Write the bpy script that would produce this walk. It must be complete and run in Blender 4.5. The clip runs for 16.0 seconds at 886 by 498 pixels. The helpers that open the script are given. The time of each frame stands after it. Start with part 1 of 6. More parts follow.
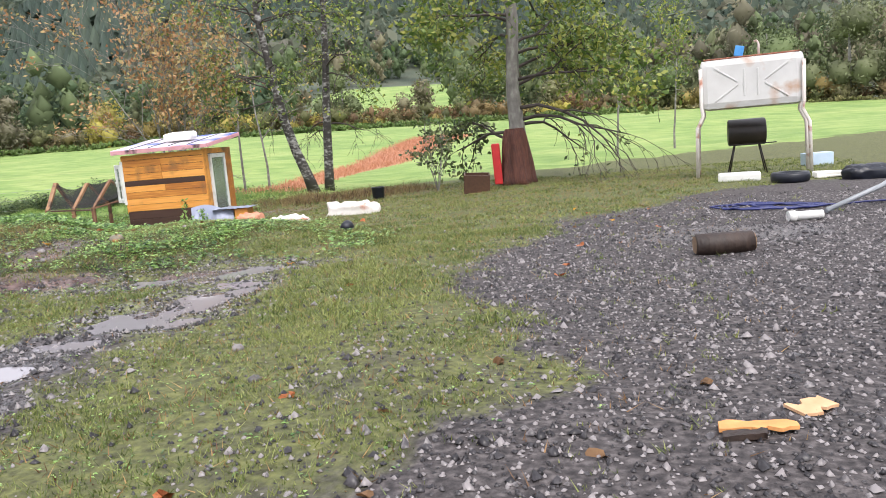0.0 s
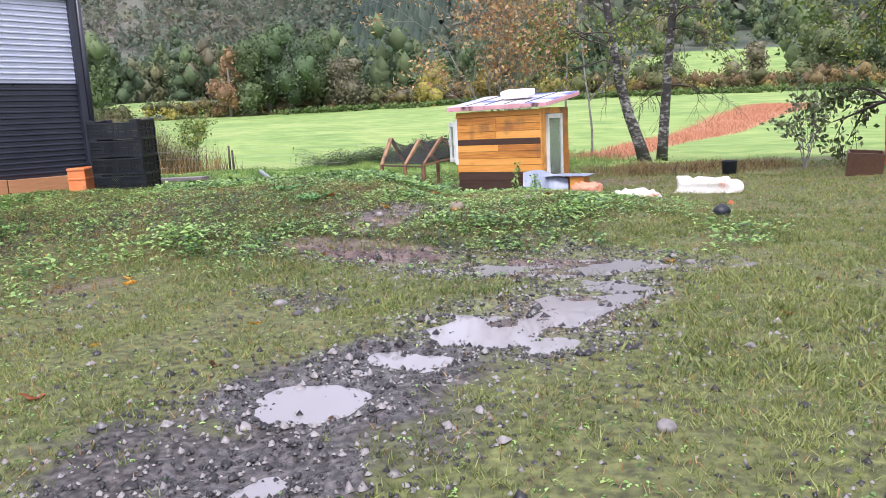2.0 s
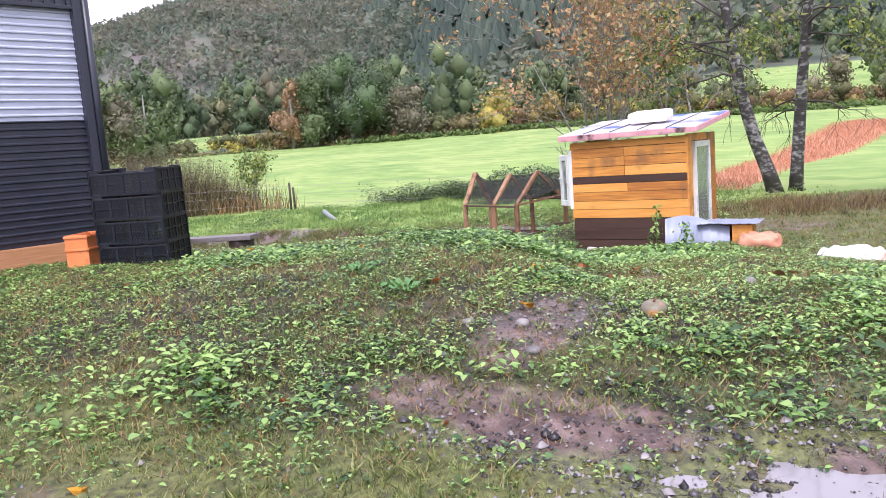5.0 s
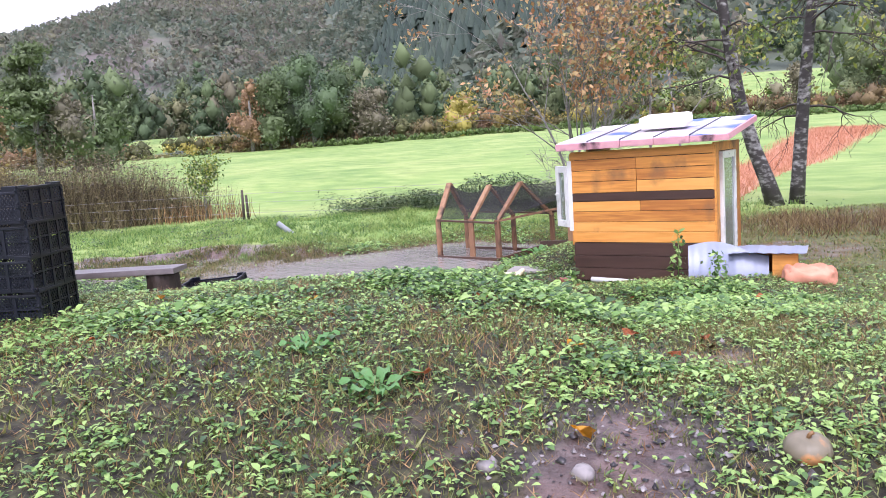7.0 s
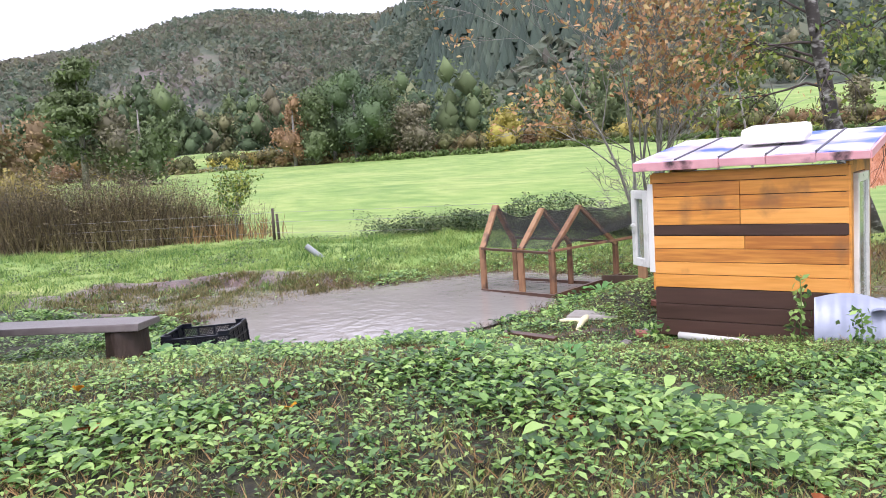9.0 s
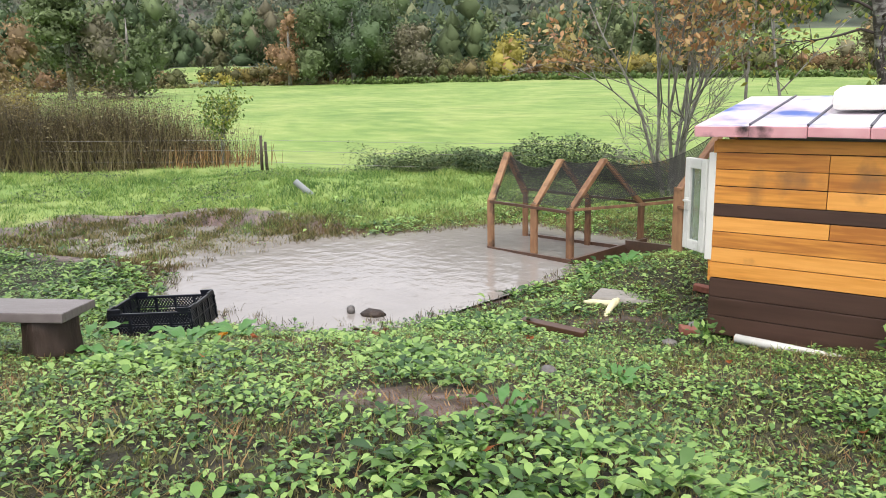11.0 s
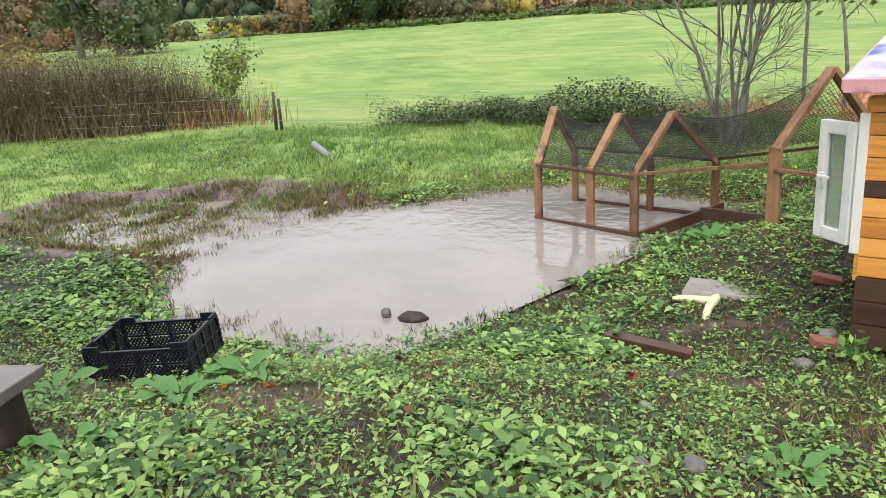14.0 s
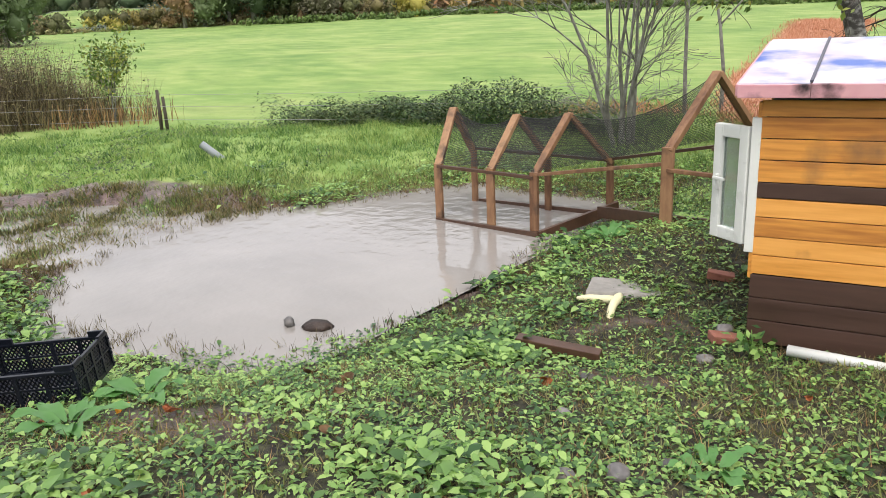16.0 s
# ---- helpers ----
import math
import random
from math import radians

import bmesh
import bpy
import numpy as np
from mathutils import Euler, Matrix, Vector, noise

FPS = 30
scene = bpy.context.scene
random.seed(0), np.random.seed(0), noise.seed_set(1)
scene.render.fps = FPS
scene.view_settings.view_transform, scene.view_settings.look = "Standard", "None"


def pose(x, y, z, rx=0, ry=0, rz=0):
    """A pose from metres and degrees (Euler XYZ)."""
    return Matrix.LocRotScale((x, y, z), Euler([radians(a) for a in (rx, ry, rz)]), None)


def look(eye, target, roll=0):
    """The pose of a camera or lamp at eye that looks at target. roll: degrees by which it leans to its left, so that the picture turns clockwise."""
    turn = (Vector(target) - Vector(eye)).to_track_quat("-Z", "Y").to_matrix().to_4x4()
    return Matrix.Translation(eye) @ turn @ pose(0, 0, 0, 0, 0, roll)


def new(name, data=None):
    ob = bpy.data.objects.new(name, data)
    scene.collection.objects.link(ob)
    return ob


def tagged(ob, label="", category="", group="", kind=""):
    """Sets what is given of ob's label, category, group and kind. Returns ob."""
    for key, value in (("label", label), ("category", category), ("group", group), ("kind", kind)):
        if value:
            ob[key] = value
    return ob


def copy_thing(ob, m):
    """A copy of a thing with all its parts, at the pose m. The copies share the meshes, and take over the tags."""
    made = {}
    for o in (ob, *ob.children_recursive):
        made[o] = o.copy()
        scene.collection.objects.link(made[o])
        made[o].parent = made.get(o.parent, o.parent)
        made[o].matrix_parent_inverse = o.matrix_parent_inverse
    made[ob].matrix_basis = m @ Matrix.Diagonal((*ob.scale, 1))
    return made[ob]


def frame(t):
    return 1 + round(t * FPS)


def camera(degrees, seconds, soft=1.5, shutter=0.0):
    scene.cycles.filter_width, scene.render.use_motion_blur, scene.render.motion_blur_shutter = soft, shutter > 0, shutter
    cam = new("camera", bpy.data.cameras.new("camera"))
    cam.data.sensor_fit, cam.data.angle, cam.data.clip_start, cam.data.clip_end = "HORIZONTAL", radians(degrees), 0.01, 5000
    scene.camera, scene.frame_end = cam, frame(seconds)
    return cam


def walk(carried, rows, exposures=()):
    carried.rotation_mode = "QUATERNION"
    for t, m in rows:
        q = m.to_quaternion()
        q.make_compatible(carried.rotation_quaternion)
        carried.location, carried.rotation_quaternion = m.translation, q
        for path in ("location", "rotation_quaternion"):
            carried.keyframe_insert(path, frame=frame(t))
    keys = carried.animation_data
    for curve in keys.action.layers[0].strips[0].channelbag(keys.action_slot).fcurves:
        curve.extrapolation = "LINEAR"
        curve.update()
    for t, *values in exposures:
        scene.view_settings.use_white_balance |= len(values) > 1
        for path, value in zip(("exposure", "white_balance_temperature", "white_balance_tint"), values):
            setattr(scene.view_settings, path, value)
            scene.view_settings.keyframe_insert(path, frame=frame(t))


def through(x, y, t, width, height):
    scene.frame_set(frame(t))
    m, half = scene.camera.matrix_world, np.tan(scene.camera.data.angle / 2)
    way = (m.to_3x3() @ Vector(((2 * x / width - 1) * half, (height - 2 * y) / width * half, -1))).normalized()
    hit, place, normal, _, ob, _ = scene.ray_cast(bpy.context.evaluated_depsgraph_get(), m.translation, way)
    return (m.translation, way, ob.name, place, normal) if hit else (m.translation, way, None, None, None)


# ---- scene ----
cam = camera(60.5, 16.0, soft=0.85)
PATH = [
    (0, (3.324, -1.283, 1.155), (2.736, 0.606, 0.859), -4.9),
    (0.5, (3.02, -0.912, 1.117), (2.277, 0.922, 0.824), -3.9),
    (1, (2.627, -0.62, 1.143), (1.615, 1.079, 0.843), -4.7),
    (1.5, (2.321, -0.33, 1.17), (1.042, 1.176, 0.862), -4.1),
    (2, (1.943, -0.031, 1.153), (0.679, 1.483, 0.82), -2.9),
    (2.5, (1.56, 0.261, 1.198), (0.383, 1.852, 0.906), -4.6),
    (3, (1.184, 0.586, 1.24), (-0.133, 2.067, 0.973), -4.6),
    (3.5, (0.771, 0.869, 1.239), (-0.557, 2.34, 0.97), -4.0),
    (4, (0.328, 1.191, 1.238), (-1.041, 2.63, 1.002), -5.3),
    (4.2, (0.152, 1.33, 1.27), (-1.257, 2.73, 1.039), -4.9),
    (6.3, (-1.516, 2.638, 1.324), (-2.808, 4.13, 1.001), -2.6),
    (6.5, (-1.635, 2.761, 1.328), (-2.903, 4.276, 1.017), -2.8),
    (7, (-1.974, 3.154, 1.395), (-3.288, 4.64, 1.14), -4.0),
    (7.5, (-2.339, 3.493, 1.426), (-3.613, 5.02, 1.216), -5.0),
    (8, (-2.639, 3.793, 1.414), (-3.97, 5.275, 1.23), -4.6),
    (8.2, (-2.766, 3.947, 1.418), (-4.151, 5.378, 1.231), -4.2),
    (10.3, (-3.936, 5.194, 1.562), (-5.293, 6.637, 1.285), -2.5),
    (10.5, (-4.068, 5.262, 1.593), (-5.403, 6.717, 1.277), -1.8),
    (11, (-4.258, 5.384, 1.644), (-5.625, 6.789, 1.245), -1.0),
    (11.5, (-4.453, 5.605, 1.678), (-5.912, 6.906, 1.254), -1.7),
    (12, (-4.607, 5.749, 1.68), (-6.062, 7.044, 1.229), -2.0),
    (12.5, (-4.89, 5.854, 1.721), (-6.294, 7.197, 1.247), -2.6),
    (13, (-5.081, 5.942, 1.734), (-6.519, 7.251, 1.267), -3.3),
    (13.5, (-5.296, 6.132, 1.75), (-6.772, 7.388, 1.254), -3.7),
    (14, (-5.42, 6.234, 1.746), (-6.806, 7.57, 1.206), -3.6),
    (14.5, (-5.514, 6.253, 1.776), (-6.788, 7.706, 1.262), -3.6),
    (15, (-5.553, 6.25, 1.763), (-6.808, 7.717, 1.242), -2.4),
    (15.5, (-5.555, 6.264, 1.763), (-6.771, 7.75, 1.207), -2.3),
    (16, (-5.566, 6.268, 1.768), (-6.744, 7.785, 1.209), -2.6),
]
walk(cam, [(t, look(eye, target, roll)) for t, eye, target, roll in PATH],
     exposures=[(0, 0.78, 6550, 13), (0.8, 0.84, 5950, 17), (1.5, 0.84, 6150, 18), (4.2, 0.9, 6200, 21), (6.3, 0.98, 5950, 27), (8.2, 0.88, 5950, 26), (10.3, 0.7, 6750, 11), (16, 0.55, 6750, 9)])

# ---- light: a bright overcast day ----
world = bpy.data.worlds.new("overcast_sky")
scene.world = world
world.use_nodes = True
wn = world.node_tree
sky = wn.nodes.new("ShaderNodeTexSky")
sky.sky_type, sky.sun_disc = "NISHITA", False
sky.sun_elevation, sky.sun_rotation = radians(48), radians(150)
sky.dust_density, sky.air_density = 4.0, 1.0
pale = wn.nodes.new("ShaderNodeHueSaturation")
pale.inputs["Saturation"].default_value = 0.22
cloud = wn.nodes.new("ShaderNodeMix")
cloud.data_type = "RGBA"
cloud.inputs["Factor"].default_value = 0.6
overcast = wn.nodes.new("ShaderNodeTexNoise")
overcast.inputs["Scale"].default_value, overcast.inputs["Detail"].default_value = 2.6, 6
grey = wn.nodes.new("ShaderNodeValToRGB")
grey.color_ramp.elements[0].position, grey.color_ramp.elements[1].position = 0.36, 0.64
grey.color_ramp.elements[0].color, grey.color_ramp.elements[1].color = (0.62, 0.64, 0.7, 1), (1, 1, 1, 1)
lift = wn.nodes.new("ShaderNodeMix")
lift.data_type, lift.blend_type = "RGBA", "MULTIPLY"
lift.inputs["Factor"].default_value = 1.0
lift.inputs["B"].default_value = (13.2, 13.4, 14.2, 1)
wn.links.new(wn.nodes.new("ShaderNodeTexCoord").outputs["Generated"], overcast.inputs["Vector"])
wn.links.new(overcast.outputs["Fac"], grey.inputs[0]), wn.links.new(grey.outputs[0], lift.inputs["A"])
wn.links.new(lift.outputs["Result"], cloud.inputs["B"])
wn.links.new(sky.outputs[0], pale.inputs["Color"])
wn.links.new(pale.outputs[0], cloud.inputs["A"])
background = wn.nodes["Background"]
wn.links.new(cloud.outputs["Result"], background.inputs["Color"])
background.inputs["Strength"].default_value = 0.12
sun = new("sun", bpy.data.lights.new("sun", "SUN"))
sun.data.energy, sun.data.angle, sun.data.color = 1.5, radians(25), (1.0, 0.96, 0.9)
sun.matrix_world = look((0, 0, 50), (-18, 26, 0))
rng = np.random.default_rng(7)


# ---- numeric helpers ----
def smooth01(a, b, v):
    k = np.clip((np.asarray(v, float) - a) / (b - a), 0, 1)
    return k * k * (3 - 2 * k)


def lattice(i, j, seed):
    n = np.sin(i * 127.1 + j * 311.7 + seed * 74.7) * 43758.5453
    return n - np.floor(n)


def value_noise(x, y, seed=0):
    x, y = np.asarray(x, float), np.asarray(y, float)
    i, j = np.floor(x), np.floor(y)
    u, v = x - i, y - j
    u, v = u * u * (3 - 2 * u), v * v * (3 - 2 * v)
    a, b = lattice(i, j, seed), lattice(i + 1, j, seed)
    c, d = lattice(i, j + 1, seed), lattice(i + 1, j + 1, seed)
    return (a * (1 - u) + b * u) * (1 - v) + (c * (1 - u) + d * u) * v


def fbm(x, y, size, octaves=3, seed=0):
    """Noise between about -1 and 1 with features of that size in metres."""
    total, amount = 0.0, 1.0
    for k in range(octaves):
        total = total + amount * (2 * value_noise(x / size, y / size, seed + k) - 1)
        size, amount = size / 2.1, amount * 0.5
    return total / 1.6


def oval(x, y, cx, cy, rx, ry, turn=0.0):
    """1 at the middle of an oval, 0 on its rim, negative outside."""
    c, s = math.cos(radians(turn)), math.sin(radians(turn))
    u, v = (x - cx) * c + (y - cy) * s, -(x - cx) * s + (y - cy) * c
    return 1 - np.sqrt((u / rx) ** 2 + (v / ry) ** 2)


def inside_distance(x, y, ring):
    """Signed distance to a closed outline, positive inside."""
    x, y = np.asarray(x, float), np.asarray(y, float)
    best, odd = np.full(x.shape, 1e9), np.zeros(x.shape, bool)
    for (ax, ay), (bx, by) in zip(ring, ring[1:] + ring[:1]):
        ex, ey = bx - ax, by - ay
        k = np.clip(((x - ax) * ex + (y - ay) * ey) / (ex * ex + ey * ey), 0, 1)
        best = np.minimum(best, np.hypot(x - ax - k * ex, y - ay - k * ey))
        cross = (ay > y) != (by > y)
        with np.errstate(divide="ignore", invalid="ignore"):
            odd ^= cross & (x < ax + (y - ay) * ex / (ey if ey else 1e-9))
    return np.where(odd, best, -best)


# ---- the lie of the land ----
WATER = -0.535
POND = [(-9.9, 9.45), (-9.5, 10.2), (-9.3, 10.9), (-9.3, 11.8), (-9.5, 13.1), (-9.45, 15.2), (-12.1, 15.4), (-12.7, 14.3),
        (-13.1, 13.3), (-13.7, 12.5), (-13.9, 11.6), (-13.6, 10.4), (-12.9, 9.5), (-12.0, 9.1), (-11.3, 9.05), (-10.8, 9.35)]
PUDDLES = [(-1.12, 4.86, 0.86, 0.4, 34), (-1.45, 5.38, 0.34, 0.2, 30), (-0.32, 3.27, 0.5, 0.4, 12), (-0.38, 4.15, 0.34, 0.62, 8), (-2.3, 4.32, 0.55, 0.16, 18), (-0.5, 2.5, 0.3, 0.28, 0),
           (-0.45, 1.95, 0.3, 0.22, 25), (-0.12, 1.35, 0.26, 0.18, 30)]


def along(x, y):
    return -0.66 * x + 0.75 * y, 0.75 * x + 0.66 * y


def puddle_mask(x, y):
    m = np.full(np.shape(x), -9.0)
    for p in PUDDLES:
        m = np.maximum(m, oval(x, y, *p))
    return m


def height(x, y):
    x, y = np.asarray(x, float), np.asarray(y, float)
    s, r = along(x, y)
    side = smooth01(0.0, 2.0, r)
    mound = 0.038 + 0.42 * smooth01(4.2, 7.9, s) - 0.36 * smooth01(0, 1, (s - 9.2 + 1.3 * side) / (2.4 + 0.3 * side)) - 0.46 * smooth01(0, 1, (s - 11.0 + 0.5 * side) / 2.5)
    mound = mound - 0.23 * smooth01(6.0, 7.8, s) * smooth01(12.4, 9.5, s) * smooth01(0.8, 2.0, r)
    flat = -0.12 - 0.1 * smooth01(6, 14, s)
    z = mound + (flat - mound) * smooth01(2.6, 5.8, r)
    z = z + 0.28 * np.exp(-((x + 7.5) ** 2 + (y - 12.9) ** 2) / 1.6) * smooth01(1.2, 2.4, r)
    z = z - 0.1 * smooth01(14, 24, s)
    # bank and ditch before the field, and the field itself
    z = z + 0.22 * np.exp(-((s - 24.5) / 2.0) ** 2) * smooth01(6, 1, r) + 0.05 * np.maximum(s - 36, 0) * smooth01(36, 50, s)
    z = z + 0.16 * fbm(x, y, 1.7, 3, 13) * smooth01(16.5, 19, s) * smooth01(30, 26, s)
    near = smooth01(60, 25, np.hypot(x + 4, y - 6))
    calm = smooth01(0.1, -0.8, puddle_mask(x, y))
    z = z + near * (0.035 * calm * fbm(x, y, 1.3, 3, 3) + 0.012 * fbm(x, y, 0.22, 2, 9))
    # the pond and its banks
    d = inside_distance(x, y, POND) + 0.2 * fbm(x, y, 0.8, 3, 21)
    bed = WATER - 0.02 - 0.2 * smooth01(0, 0.7, d)
    rise = smooth01(0, -1.1, d)
    z = np.where(d > 0, bed, (WATER - 0.02) * (1 - rise) + z * rise)
    marsh = smooth01(0, 0.35, oval(x, y, -15.4, 10.7, 3.2, 1.9, 20))
    z = z * (1 - marsh) + marsh * np.minimum(z, WATER - 0.03 + 0.075 * fbm(x, y, 0.45, 3, 31))
    # shallow puddles in the yard
    p = puddle_mask(x, y) + 0.25 * fbm(x, y, 0.45, 3, 41)
    z = z - 0.044 * smooth01(-0.5, 0.35, p) + 0.031 * fbm(x, y, 0.17, 3, 43) * smooth01(-1.0, -0.2, p)
    # woods and hills all round
    far, az = np.hypot(x + 3, y - 4), np.degrees(np.arctan2(y - 4, x + 3))
    az = np.where(az < -90, az + 360, az)
    ridge = 1150 - 560 * smooth01(142, 126, az)
    up = np.interp(az, [-90, 0, 60, 92, 105, 120, 131, 138, 150, 160, 170, 200, 270], [5, 7, 10, 9.5, 11, 12.5, 11.8, 10.4, 10.7, 8.1, 6.4, 5, 5])
    top = ridge * np.tan(np.radians(up))
    hill = top * smooth01(0.3, 1.02, far / ridge) * (1 + 0.05 * fbm(x, y, 160, 3, 51) * smooth01(200, 500, far))
    hill = hill + 6 * fbm(x, y, 60, 2, 61) * smooth01(140, 300, far)
    hill = hill + 8.5 * smooth01(114, 205, far) * smooth01(100, 104, az) * smooth01(119, 114, az) + 2.6 * smooth01(112, 150, far) * smooth01(142, 145, az) * smooth01(156, 153, az)
    cap = z * smooth01(170, 110, far) + smooth01(110, 170, far) * 4.5
    return np.where(far > 110, cap + hill, z)


def ground_at(x, y):
    return float(height(np.array([x]), np.array([y]))[0])


# ---- mesh helpers ----
def mesh_of(name, verts, faces, material, smooth=False):
    """A mesh from arrays of corners and of equal-sided faces."""
    verts, faces = np.asarray(verts, np.float32), np.asarray(faces, np.int32)
    me = bpy.data.meshes.new(name)
    n, k = faces.shape
    me.vertices.add(len(verts))
    me.vertices.foreach_set("co", verts.ravel())
    me.loops.add(n * k)
    me.loops.foreach_set("vertex_index", faces.ravel())
    me.polygons.add(n)
    me.polygons.foreach_set("loop_start", np.arange(0, n * k, k, dtype=np.int32))
    if smooth:
        me.polygons.foreach_set("use_smooth", np.ones(n, bool))
    me.update(calc_edges=True)
    me.materials.append(material)
    return me


def merge(*groups):
    """Joins several (verts, faces) pairs of the same face size."""
    vs, fs, n = [], [], 0
    for v, f in groups:
        vs.append(np.asarray(v, float)), fs.append(np.asarray(f, int) + n)
        n += len(v)
    return np.concatenate(vs), np.concatenate(fs)


def part(name, bm, material, parent=None, label=""):
    """One mesh object out of a bmesh (or a finished mesh), under a thing or a part."""
    if isinstance(bm, bmesh.types.BMesh):
        me = bpy.data.meshes.new(name)
        bm.normal_update()
        bm.to_mesh(me)
        bm.free()
        me.materials.append(material)
    else:
        me = bm
    ob = new(name, me)
    ob.parent = parent
    if label:
        ob["label"] = label
    return ob


def thing(name, m, label, category, group=""):
    """An Empty at a thing's base."""
    ob = new(name)
    ob.matrix_basis = m
    ob.empty_display_size = 0.1
    return tagged(ob, label, category, group)


def box(bm, centre, size, turn=None, bevel=0.0, jitter=0.0):
    verts = bmesh.ops.create_cube(bm, size=1)["verts"]
    for v in verts:
        v.co = Vector(v.co[i] * size[i] for i in range(3))
        if jitter:
            v.co += Vector((random.uniform(-jitter, jitter) for _ in range(3)))
    if bevel:
        edges = list({e for v in verts for e in v.link_edges})
        made = bmesh.ops.bevel(bm, geom=edges, offset=bevel, segments=2, affect="EDGES", profile=0.6)
        verts = list({v for f in made["faces"] for v in f.verts} | {v for v in verts if v.is_valid})
    for v in verts:
        v.co = (turn @ v.co if turn else v.co) + Vector(centre)
    return verts


def beam(bm, a, b, wide, thick, bevel=0.004, up=(0, 0, 1)):
    """A squared timber from a to b."""
    a, b = Vector(a), Vector(b)
    z = (b - a).normalized()
    side = z.cross(Vector(up))
    side = side.normalized() if side.length > 1e-4 else Vector((1, 0, 0))
    m = Matrix((side, side.cross(z) * -1, z)).transposed()
    box(bm, (a + b) / 2, (wide, thick, (b - a).length), m.to_3x3(), bevel)


def tube(bm, points, radii, sides=8, caps=True):
    """A round limb through the points, with a radius at each."""
    points = [Vector(p) for p in points]
    rings, side = [], None
    for i, p in enumerate(points):
        way = (points[min(i + 1, len(points) - 1)] - points[max(i - 1, 0)]).normalized()
        side = way.orthogonal().normalized() if side is None else (side - way * side.dot(way)).normalized()
        other = way.cross(side)
        rings.append([bm.verts.new(p + (side * math.cos(a) + other * math.sin(a)) * radii[i]) for a in (k * math.tau / sides for k in range(sides))])
    for lower, upper in zip(rings, rings[1:]):
        for k in range(sides):
            f = bm.faces.new((lower[k], lower[(k + 1) % sides], upper[(k + 1) % sides], upper[k]))
            f.smooth = True
    if caps:
        bm.faces.new(rings[0][::-1]), bm.faces.new(rings[-1])


def lathe(bm, profile, sides=24, centre=(0, 0, 0), squash=None):
    """A turned shape from (radius, height) pairs."""
    rings = []
    for radius, h in profile:
        ring = []
        for k in range(sides):
            a = k * math.tau / sides
            q = radius * (squash(a, h) if squash else 1)
            ring.append(bm.verts.new((centre[0] + q * math.cos(a), centre[1] + q * math.sin(a), centre[2] + h)))
        rings.append(ring)
    for lower, upper in zip(rings, rings[1:]):
        for k in range(sides):
            bm.faces.new((lower[k], lower[(k + 1) % sides], upper[(k + 1) % sides], upper[k])).smooth = True
    bm.faces.new(rings[0][::-1]), bm.faces.new(rings[-1])


